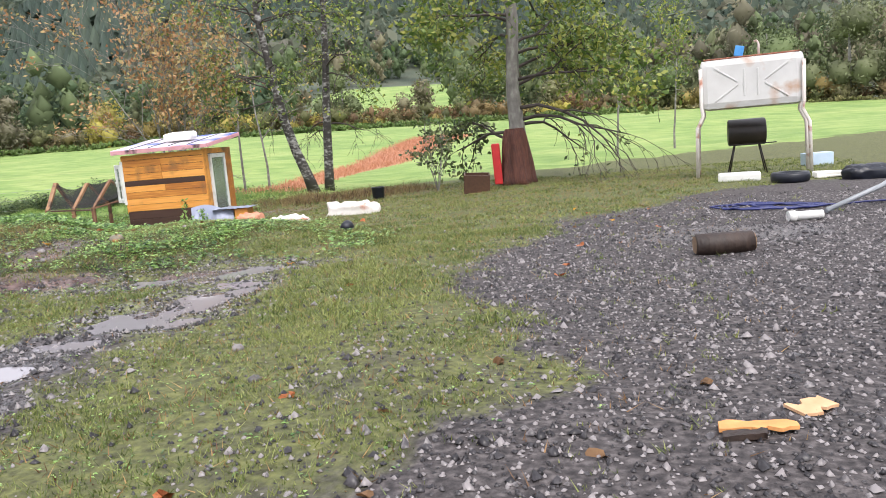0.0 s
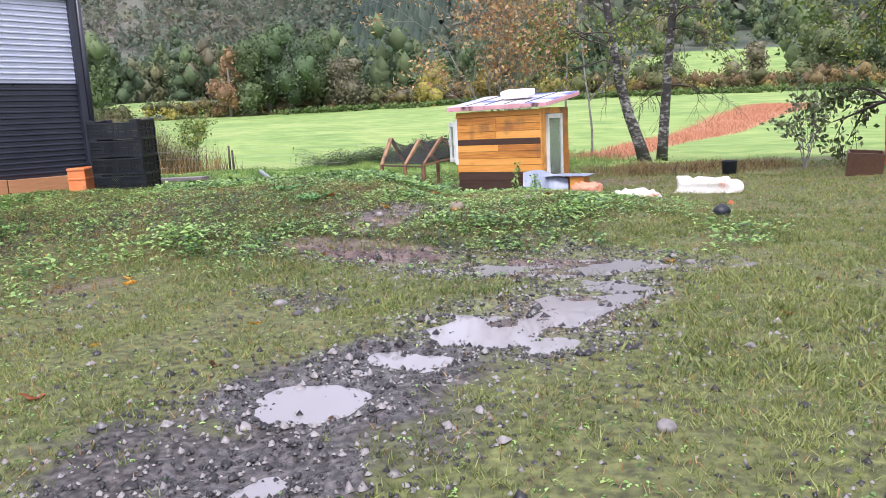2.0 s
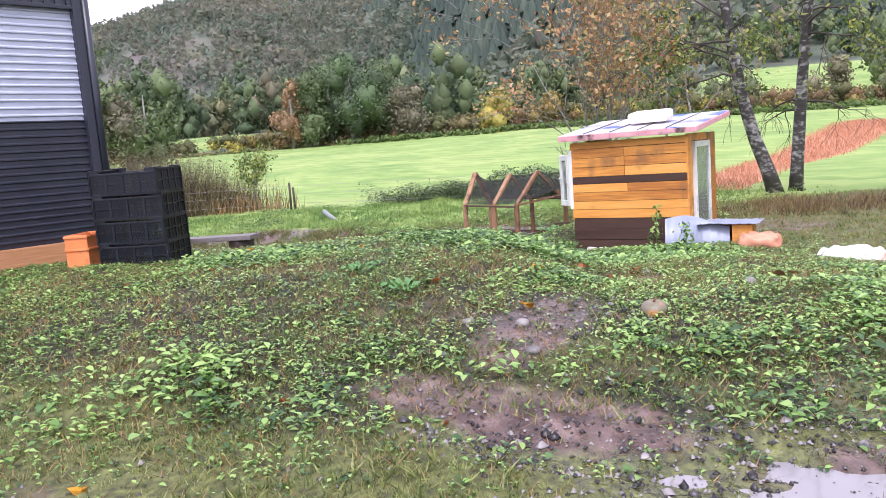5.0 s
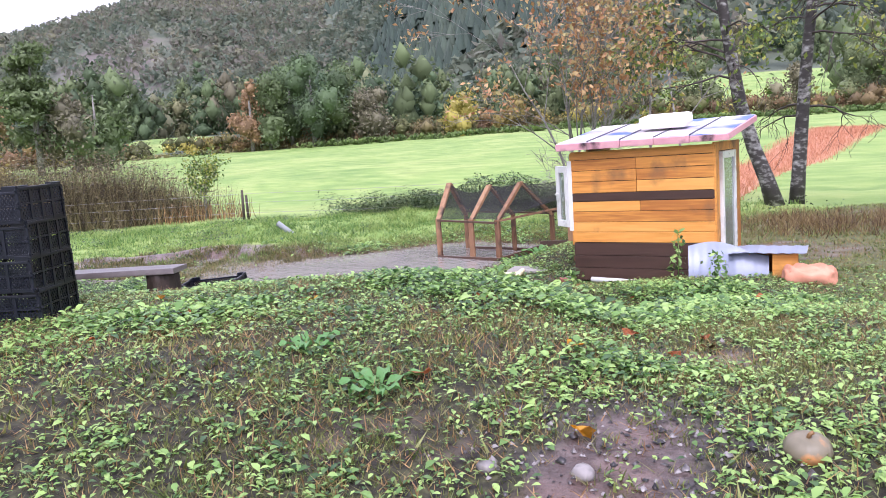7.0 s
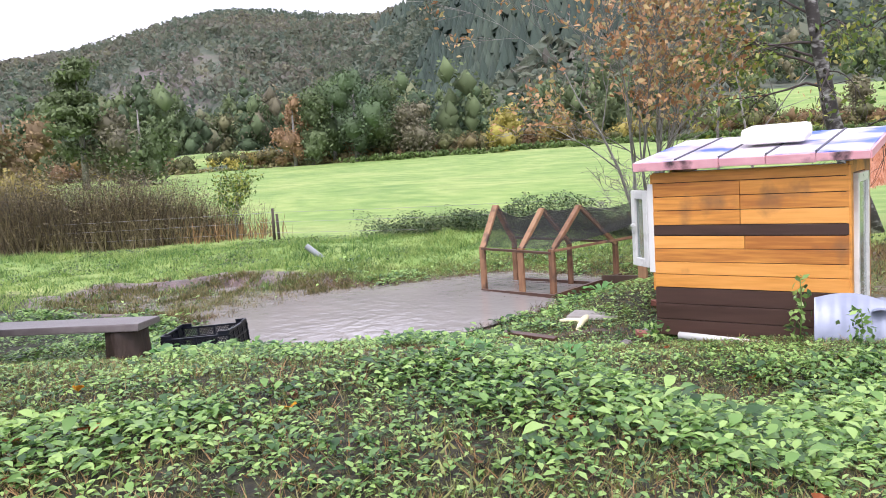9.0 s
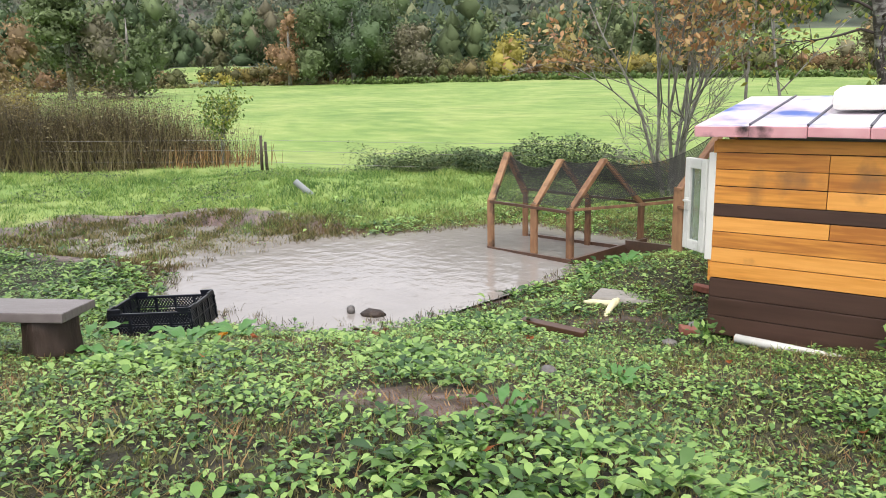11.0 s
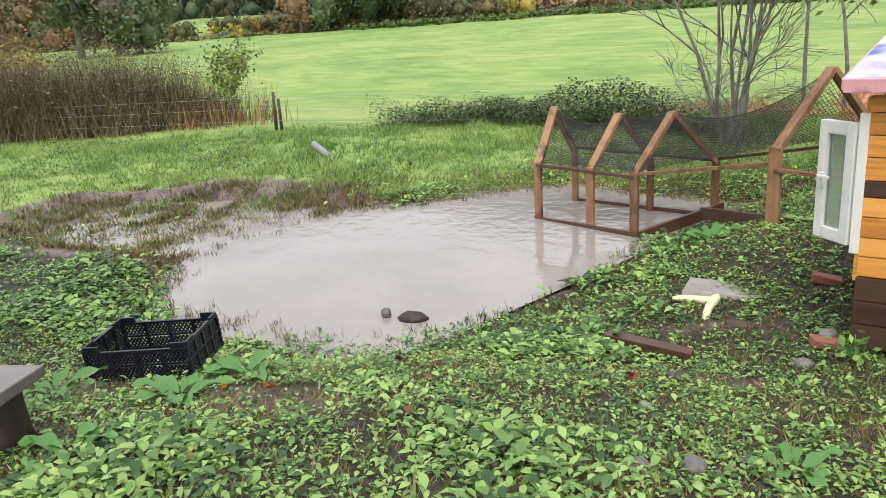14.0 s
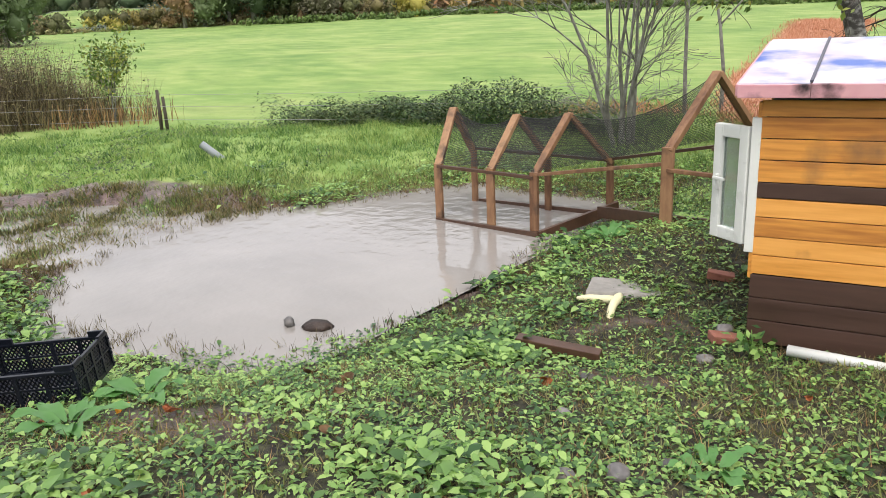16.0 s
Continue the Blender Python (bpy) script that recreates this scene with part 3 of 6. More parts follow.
def mud_mask(x, y):
    m = np.zeros(np.shape(x))
    for cx, cy, rx, ry, turn, much in ((-2.7, 4.45, 1.25, 0.36, 14, 0.75), (-3.2, 5.3, 0.4, 0.9, 12, 0.8), (-4.0, 5.1, 0.7, 0.4, 30, 0.45), (-3.5, 6.95, 0.6, 0.32, 10, 0.6),
                                       (-1.0, 4.9, 1.1, 0.6, 30, 0.65), (-0.35, 3.6, 0.6, 1.0, 0, 0.55), (-7.4, 9.9, 0.9, 0.35, 30, 0.55), (-8.6, 8.0, 0.9, 0.5, 10, 0.58),
                                       (-6.3, 7.5, 0.7, 0.35, 30, 0.8), (-7.6, 11.0, 0.8, 0.6, 0, 0.4), (-5.2, 13.8, 1.8, 1.3, 0, 0.5), (-5.5, 17.5, 3.0, 1.6, 30, 0.5),
                                       (3.9, 7.2, 1.5, 0.8, 10, 0.9), (-9.9, 7.4, 0.6, 0.6, 0, 0.7), (-3.9, 2.5, 0.9, 0.4, 30, 0.45)):
        m = np.maximum(m, much * smooth01(0, 0.55, oval(x, y, cx, cy, rx, ry, turn)))
    d = inside_distance(x, y, POND)
    m = np.maximum(m, smooth01(-0.3, 0.0, d + 0.2 * fbm(x, y, 0.6, 2, 33) - 0.25 * smooth01(-10.6, -10.0, x)))
    return np.maximum(m, 0.9 * smooth01(-0.1, 0.2, oval(x, y, -15.4, 10.9, 3.6, 2.4, 20)))


def fern_mask(x, y):
    """The band of dead orange fern along the ditch that runs out into the field."""
    k = np.clip((y - 20) / 45, 0, 1)
    middle = np.interp(y, [18, 21.3, 29, 35, 47.5, 68], [-9.0, -9.5, -11.7, -12.9, -14.6, -17.4])
    band = smooth01(1.0, 0.5, np.abs(x - middle) / (1.0 + 2.4 * k)) * smooth01(20, 22, y) * smooth01(74, 68, y)
    return np.maximum(band, 0.85 * smooth01(0, 0.5, oval(x, y, -13.6, 23.0, 3.2, 1.6, 20)))


def field_mask(x, y):
    s, r = along(x, y)
    start = 19 - 1 * smooth01(4, 14, r)
    return smooth01(start - 1.5, start + 2, s) * smooth01(112, 106, np.hypot(x + 3, y - 4))


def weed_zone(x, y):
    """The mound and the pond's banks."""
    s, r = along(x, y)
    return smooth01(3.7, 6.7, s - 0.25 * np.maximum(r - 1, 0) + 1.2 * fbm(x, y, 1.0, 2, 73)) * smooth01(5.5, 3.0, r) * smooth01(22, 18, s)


def weed_amount(x, y):
    """How thickly broad weeds stand."""
    s, r = along(x, y)
    a = weed_zone(x, y)
    a = a * (1 - 0.93 * np.clip(mud_mask(x, y) * 1.3, 0, 1)) * (inside_distance(x, y, POND) + 0.2 * fbm(x, y, 0.8, 3, 21) < 0.1 * smooth01(-10.6, -10.0, x))
    return a * np.clip(0.8 + 0.1 * smooth01(7.4, 9.4, s) + 0.1 * smooth01(12, 13.5, s) + 0.95 * fbm(x, y, 0.6, 3, 71), 0, 1)


def lay_ground():
    def axis(low, fine_from, fine_to, high, reach):
        """Steps of 12 cm, 5 cm over the puddles, widening outwards."""
        mid = np.concatenate([np.arange(low, fine_from, 0.125), np.arange(fine_from, fine_to, 0.05), np.arange(fine_to, high, 0.125)])
        out, edge, gap = [], 0.0, 0.125
        while edge < reach:
            gap *= 1.085
            edge += gap
            out.append(edge)
        out = np.array(out)
        return np.concatenate([low - out[::-1], mid, high + out])

    xs, ys = axis(-19, -3.0, 0.6, 6, 1900), axis(-1.5, 0.8, 5.9, 17, 1900)
    gx, gy = np.meshgrid(xs, ys, indexing="ij")
    gz = height(gx.ravel(), gy.ravel())
    n, k = len(xs), len(ys)
    i = np.arange(n * k).reshape(n, k)
    faces = np.stack([i[:-1, :-1], i[1:, :-1], i[1:, 1:], i[:-1, 1:]], -1).reshape(-1, 4)
    verts = np.stack([gx.ravel(), gy.ravel(), gz], -1)
    me = mesh_of("ground", verts, faces, m_ground, True)
    x, y = verts[:, 0], verts[:, 1]
    far = np.hypot(x + 3, y - 4)
    az = np.degrees(np.arctan2(y - 4, x + 3))
    glade = smooth01(0.0, 0.4, oval(x, y, -118, 62, 26, 14, 120)) + smooth01(114, 120, far) * smooth01(215, 200, far) * smooth01(102, 104, az) * smooth01(116, 114, az) + smooth01(0.0, 0.4, oval(x, y, -95, 105, 18, 14))
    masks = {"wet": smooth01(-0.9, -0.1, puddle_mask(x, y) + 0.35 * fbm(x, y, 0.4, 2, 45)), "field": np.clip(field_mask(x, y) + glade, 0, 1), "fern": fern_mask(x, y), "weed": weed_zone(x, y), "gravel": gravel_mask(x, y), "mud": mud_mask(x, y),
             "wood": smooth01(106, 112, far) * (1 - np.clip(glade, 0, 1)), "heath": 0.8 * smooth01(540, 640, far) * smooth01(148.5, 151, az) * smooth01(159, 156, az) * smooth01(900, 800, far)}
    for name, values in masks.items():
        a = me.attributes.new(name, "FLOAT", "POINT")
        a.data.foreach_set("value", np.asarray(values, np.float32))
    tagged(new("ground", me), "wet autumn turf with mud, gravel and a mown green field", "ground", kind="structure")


lay_ground()


def sheet(name, x0, y0, x1, y1, z, mat, step, lies=None):
    xs, ys = np.arange(x0, x1, step), np.arange(y0, y1, step)
    gx, gy = np.meshgrid(xs, ys, indexing="ij")
    i = np.arange(gx.size).reshape(gx.shape)
    faces = np.stack([i[:-1, :-1], i[1:, :-1], i[1:, 1:], i[:-1, 1:]], -1).reshape(-1, 4)
    verts = np.stack([gx.ravel(), gy.ravel(), np.full(gx.size, z)], -1)
    if lies is not None:
        mid = verts[faces].mean(1)
        faces = faces[lies(mid[:, 0], mid[:, 1])]
    return new(name, mesh_of(name, verts, faces, mat, True))


tagged(sheet("pond_water", -18.9, 7.8, -9.0, 15.9, WATER, m_pond, 0.5), "brown-grey muddy duck pond reflecting the white sky", "water", kind="structure")
tagged(sheet("puddle_water", -3.1, 0.7, 0.9, 6.0, 0.0, m_puddle, 0.1, lambda x, y: puddle_mask(x, y) > -0.8), "shallow rain puddles lying in the gravelly yard", "water", kind="structure")


# ---- the painted hen coop ----
COOP = pose(-6.83, 11.05, -0.27, 0, 0, 8.3)
W, D, TALL = 1.66, 1.28, 1.56


def build_coop():
    coop = thing("hen_coop", COOP, "small orange and brown board hen coop with a painted sloping roof", "hen coop")
    bm = bmesh.new()
    box(bm, (W / 2, D / 2, 0.76), (W - 0.06, D - 0.06, 1.52))
    part("body", bm, m_brown_board, coop)

    def board(x0, x1, z0, z1, mat, label):
        bm = bmesh.new()
        box(bm, ((x0 + x1) / 2, 0.012 + random.uniform(-0.002, 0.002), (z0 + z1) / 2), (x1 - x0 - 0.004, 0.026, z1 - z0 - 0.006), None, 0.004, 0.0015)
        part("board", bm, mat, coop, label)

    z = 0.0
    rows = [(0.155, "d", 0), (0.15, "d", 0), (0.155, "d", 0), (0.125, "o", 0), (0.12, "o", 0), (0.125, "o", 0), (0.12, "o", 0.5), (0.1, "b", 0), (0.135, "o", 0.48), (0.13, "o", 0.48), (0.13, "o", 0.48), (0.1, "o", 0)]
    for h, kind, seam in rows:
        mat = m_orange_board if kind == "o" else m_brown_board
        label = "orange stained board" if kind == "o" else "dark brown board"
        for x0, x1 in ([(0, W)] if not seam else [(0, seam * W), (seam * W, W)]):
            board(x0, x1, z, z + h, mat, label)
        z += h
    # left end, with the opening of the little window
    for k in range(11):
        z0, z1 = k * 0.142, (k + 1) * 0.142
        spans = [(0.03, D)] if z1 < 0.6 or z0 > 1.42 else [(0.5, D)]
        for y0, y1 in spans:
            bm = bmesh.new()
            box(bm, (0.012, (y0 + y1) / 2, (z0 + z1) / 2), (0.026, y1 - y0, z1 - z0 - 0.006), None, 0.004)
            part("board", bm, m_orange_board if z0 > 0.4 else m_brown_board, coop)
    # right end: boards round the glazed door
    for y0, y1, z0, z1 in ((0.03, 0.24, 0, TALL), (0.94, D, 0, TALL), (0.24, 0.94, 1.46, TALL), (0.24, 0.94, 0, 0.1)):
        bm = bmesh.new()
        box(bm, (W - 0.012, (y0 + y1) / 2, (z0 + z1) / 2), (0.026, y1 - y0 - 0.005, z1 - z0), None, 0.004)
        part("board", bm, m_orange_board, coop, "orange stained board")
    door = thing("door", Matrix.Identity(4), "narrow white-framed glazed door", "")
    door.parent = coop
    del door["label"]
    door["label"] = "narrow white-framed glazed door"
    for y0, y1, z0, z1 in ((0.25, 0.32, 0.11, 1.45), (0.86, 0.93, 0.11, 1.45), (0.32, 0.86, 0.11, 0.2), (0.32, 0.86, 1.37, 1.45)):
        bm = bmesh.new()
        box(bm, (W + 0.012, (y0 + y1) / 2, (z0 + z1) / 2), (0.05, y1 - y0, z1 - z0), None, 0.006)
        part("frame", bm, m_white, door)
    bm = bmesh.new()
    box(bm, (W + 0.012, 0.59, 0.785), (0.008, 0.54, 1.17))
    part("pane", bm, m_glass, door, "dull greenish glass")
    # corner boards
    for x, y in ((-0.002, 0.0), (W + 0.002, 0.0)):
        bm = bmesh.new()
        box(bm, (x, 0.05, 0.98), (0.03, 0.09, 1.1), None, 0.005)
        part("corner_trim", bm, m_orange_board, coop)
    # roof: five painted sheets on a frame that rises to the back
    tilt = Matrix.Rotation(math.atan2(0.2, D + 0.3), 3, "X")
    front = Vector((-0.13, -0.1, 1.615))
    for k in range(5):
        bm = bmesh.new()
        wide = (W + 0.3) / 5
        box(bm, front + tilt @ Vector((wide * (k + 0.5), (D + 0.25) / 2, 0.028)), (wide - 0.012, D + 0.27, 0.022), tilt, 0.004)
        part("roof_sheet", bm, m_roof_paint, coop, "white roof sheet with blue paint stains")
    for k in range(4):
        bm = bmesh.new()
        box(bm, front + tilt @ Vector(((W + 0.3) / 5 * (k + 1), (D + 0.25) / 2, 0.045)), (0.018, D + 0.24, 0.012), tilt, 0.003)
        part("batten", bm, m_batten, coop)
    for y in (-0.012, D + 0.26):
        for k in range(5):
            wide = (W + 0.3) / 5
            bm = bmesh.new()
            box(bm, front + tilt @ Vector((wide * (k + 0.5), y, -0.005)), (wide - 0.003, 0.024, 0.075 + random.uniform(-0.008, 0.008)), tilt, 0.005, 0.003)
            part("fascia", bm, m_pink, coop, "worn pink fascia board")
    for x in (0.0, W + 0.3):
        bm = bmesh.new()
        box(bm, front + tilt @ Vector((x, (D + 0.25) / 2, -0.005)), (0.024, D + 0.25, 0.07), tilt, 0.005)
        part("fascia", bm, m_pink, coop)
    bm = bmesh.new()
    box(bm, front + tilt @ Vector(((W + 0.3) / 2, (D + 0.25) / 2, -0.012)), (W + 0.24, D + 0.2, 0.05), tilt, 0.004)
    part("roof_deck", bm, m_brown_board, coop)
    # the open window sash at the left end
    sash = thing("window_sash", pose(-0.05, 0.03, 0.64, 0, 0, 141), "", "")
    sash.parent = coop
    sash["label"] = "white plastic window sash standing open"
    w, h = 0.29, 0.74
    for x0, x1, z0, z1 in ((0, 0.07, 0, h), (w - 0.07, w, 0, h), (0.07, w - 0.07, 0, 0.08), (0.07, w - 0.07, h - 0.08, h)):
        bm = bmesh.new()
        box(bm, ((x0 + x1) / 2, 0, (z0 + z1) / 2), (x1 - x0, 0.055, z1 - z0), None, 0.008)
        part("frame", bm, m_white, sash)
    bm = bmesh.new()
    box(bm, (w / 2, 0, h / 2), (w - 0.13, 0.01, h - 0.15))
    part("pane", bm, m_glass, sash, "dull window glass")
    bm = bmesh.new()
    box(bm, (0.235, 0.04, h / 2), (0.022, 0.03, 0.1), None, 0.006)
    box(bm, (0.19, 0.065, h / 2 + 0.03), (0.1, 0.018, 0.02), None, 0.006)
    part("handle", bm, m_white, sash, "white window handle")
    bm = bmesh.new()
    box(bm, (-0.02, 0.02, 1.02), (0.055, 0.05, 0.84), None, 0.006)
    part("window_jamb", bm, m_white, coop, "white plastic window jamb")
    return coop


build_coop()

bm = bmesh.new()
box(bm, (0, 0, 0.075), (0.56, 0.36, 0.15), None, 0.05)
tub = part("foam_tub", bm, m_foam)
tub.matrix_basis = pose(-5.93, 11.75, 1.493, 7, 0, 8.3)
tagged(tub, "off-white rounded foam tub lying on the coop roof", "tub")


# ---- the pond run of gabled timber frames ----
def build_run():
    run = thing("duck_run", pose(-9.9, 14.0, WATER - 0.15), "brown timber duck run of gabled frames under sagging black netting", "duck run")
    base = Vector((-9.9, 14.0, WATER - 0.15))

    def timber(name, a, b, mat=m_raw_wood, wide=0.085, thick=0.04):
        bm = bmesh.new()
        beam(bm, Vector(a) - base, Vector(b) - base, wide, thick)
        part(name, bm, mat, run)

    low = WATER - 0.15
    gables = [((-11.28, 13.6), (-11.38, 14.1), (-11.45, 14.62), 0.16, 0.78, low), ((-10.52, 13.62), (-10.45, 14.12), (-10.3, 14.6), 0.16, 0.72, low),
              ((-9.9, 13.58), (-9.74, 14.1), (-9.45, 14.6), 0.16, 0.76, low), ((-8.25, 13.3), (-8.0, 13.85), (-7.75, 14.45), 0.58, 1.24, -0.2)]
    for (px, py), (ax, ay), (bx, by), top, apex, foot in gables:
        timber("post", (px, py, foot), (px, py, top), wide=0.105 if foot == low else 0.12)
        timber("post", (bx, by, foot), (bx, by, top + 0.02))
        timber("rafter", (px, py, top - 0.04), (ax, ay, apex), wide=0.1, thick=0.05)
        timber("rafter", (bx, by, top - 0.02), (ax, ay, apex), wide=0.1, thick=0.05)
    for a, b, mat in (((-11.28, 13.6, 0.13), (-10.52, 13.62, 0.11), m_wet_wood), ((-10.52, 13.62, 0.11), (-9.9, 13.58, 0.1), m_wet_wood), ((-9.9, 13.6, 0.13), (-8.25, 13.32, 0.42), m_raw_wood),
                      ((-11.45, 14.6, 0.2), (-9.45, 14.58, 0.17), m_wet_wood), ((-9.45, 14.6, 0.18), (-7.75, 14.45, 0.5), m_wet_wood), ((-8.25, 13.3, 0.36), (-7.3, 13.1, 0.36), m_raw_wood),
                      ((-8.0, 13.85, 0.5), (-7.2, 13.4, 0.5), m_wet_wood)):
        timber("rail", a, b, mat, 0.06, 0.035)
    for a, b in (((-11.3, 13.56, WATER - 0.045), (-9.75, 13.42, WATER - 0.01)), ((-9.75, 13.42, WATER + 0.0), (-9.3, 14.5, -0.36)), ((-11.4, 14.66, WATER - 0.03), (-9.4, 14.66, WATER - 0.01)), ((-9.3, 14.0, -0.32), (-7.4, 13.2, -0.12))):
        timber("base_board", a, b, m_wet_wood, 0.05, 0.13)
    # netting: thin cords that hang between the apexes and down the sides
    ridge = [Vector(g[1] + (g[4],)) for g in gables]
    bm = bmesh.new()

    def cord(points, r=0.0027):
        tube(bm, [p - base for p in points], [r] * len(points), 3, False)

    def ridge_at(u):
        k = min(int(u), 2)
        f = u - k
        p = ridge[k].lerp(ridge[k + 1], f)
        return p - Vector((0, 0, (0.16, 0.05, 0.22)[k] * 4 * f * (1 - f)))

    for side in (0, 1):
        foot_row = [Vector(g[2 if side else 0] + (g[3] if not side else g[3] + 0.02,)) for g in gables]

        def edge_at(u, row=foot_row):
            k = min(int(u), 2)
            return row[k].lerp(row[k + 1], u - k)

        for j in range(0, 161):
            u = 3 * j / 160
            a, b = ridge_at(u), edge_at(u)
            cord([a, a.lerp(b, 0.5) + Vector((0, 0, -0.05)), b])
        for j in range(1, 24):
            f = j / 24
            cord([ridge_at(3 * i / 24).lerp(edge_at(3 * i / 24), f) + Vector((0, 0, -0.2 * f * (1 - f))) for i in range(25)])
    cord([ridge_at(3 * i / 40) for i in range(41)], 0.006)
    part("netting", bm, m_net, run, "sagging black netting")


build_run()


# ---- crates ----
def build_crate(m, label, mat, tall=0.25, long=0.66, deep=0.44, group=""):
    crate = thing("plastic_crate", m, label, "crate", group)
    t = 0.012

    def wall(name, a, b, notch):
        """A pierced side from a to b, with raised corners and a lower rim in the middle."""
        bm = bmesh.new()
        a, b = Vector(a), Vector(b)
        u = (b - a).normalized()
        n = u.cross(Vector((0, 0, 1)))
        turn = Matrix((u, n, Vector((0, 0, 1)))).transposed()
        L = (b - a).length
        lowrim = tall - notch
        box(bm, a.lerp(b, 0.5) + Vector((0, 0, 0.012)), (L, t, 0.024), turn)
        box(bm, a.lerp(b, 0.5) + Vector((0, 0, lowrim)), (L, t * 1.8, 0.02), turn, 0.004)
        box(bm, a.lerp(b, 0.5) + Vector((0, 0, lowrim * 0.55)), (L, t * 1.4, 0.012), turn)
        for f in (0.0, 0.25, 0.5, 0.75, 1.0):
            box(bm, a.lerp(b, f) + Vector((0, 0, lowrim / 2)), (0.022, t * 1.5, lowrim), turn)
        for end, s in ((a, 1), (b, -1)):
            box(bm, end + u * s * 0.05 + Vector((0, 0, tall - notch / 2)), (0.1, t * 1.5, notch), turn, 0.004)
        count = int(L / 0.026)
        for k in range(count):
            for lean in (1, -1):
                x = (k + 0.5) / count
                tilt = turn @ Matrix.Rotation(radians(38 * lean), 3, "Y")
                for h in (0.28, 0.76):
                    box(bm, a.lerp(b, x) + Vector((0, 0, lowrim * h)), (0.009, t * 0.5, lowrim * 0.5), tilt)
        return part(name, bm, mat, crate)

    x, y = long / 2, deep / 2
    wall("long_side", (-x, -y, 0), (x, -y, 0), 0.045)
    wall("long_side", (x, y, 0), (-x, y, 0), 0.045)
    wall("short_side", (x, -y, 0), (x, y, 0), 0.02)
    wall("short_side", (-x, y, 0), (-x, -y, 0), 0.02)
    bm = bmesh.new()
    for k in range(14):
        box(bm, (-x + long * (k + 0.5) / 14, 0, 0.008), (0.022, deep, 0.012))
    for k in range(9):
        box(bm, (0, -y + deep * (k + 0.5) / 9, 0.009), (long, 0.02, 0.012))
    part("base", bm, mat, crate)
    return crate


lone = build_crate(pose(-9.93, 8.02, ground_at(-9.93, 8.02) + 0.09, 3, -3, 38), "open black plastic fruit crate on weeds by the pond", m_black_plastic, 0.24)
g = ground_at(-7.55, 5.1)
for k in range(4):
    c = copy_thing(lone, pose(-7.6 + 0.012 * k, 5.04 - 0.01 * k, g + 0.225 * k - 0.01, 1.2, 0.5, 36 + (1.5, -1, 1, -2)[k]))
    tagged(c, "black plastic fruit crate stacked beside the dark shed", "crate", "stacked crates")
orange_box = thing("orange_crate", pose(-8.12, 4.72, ground_at(-8.1, 4.7) - 0.02, 0, 0, 36), "orange plastic crate standing behind the black stack", "crate")
for x, y, sx, sy in ((0, -0.2, 0.22, 0.012), (0, 0.2, 0.22, 0.012), (-0.11, 0, 0.012, 0.41), (0.11, 0, 0.012, 0.41)):
    bm = bmesh.new()
    box(bm, (x, y, 0.17), (sx, sy, 0.34), None, 0.003)
    for h in (0.04, 0.2, 0.32):
        box(bm, (x * 1.03, y * 1.03, h), (sx + 0.012, sy + 0.012, 0.022), None, 0.004)
    part("side", bm, m_orange_plastic, orange_box)
bm = bmesh.new()
box(bm, (0, 0, 0.01), (0.2, 0.38, 0.015))
part("base", bm, m_orange_plastic, orange_box)


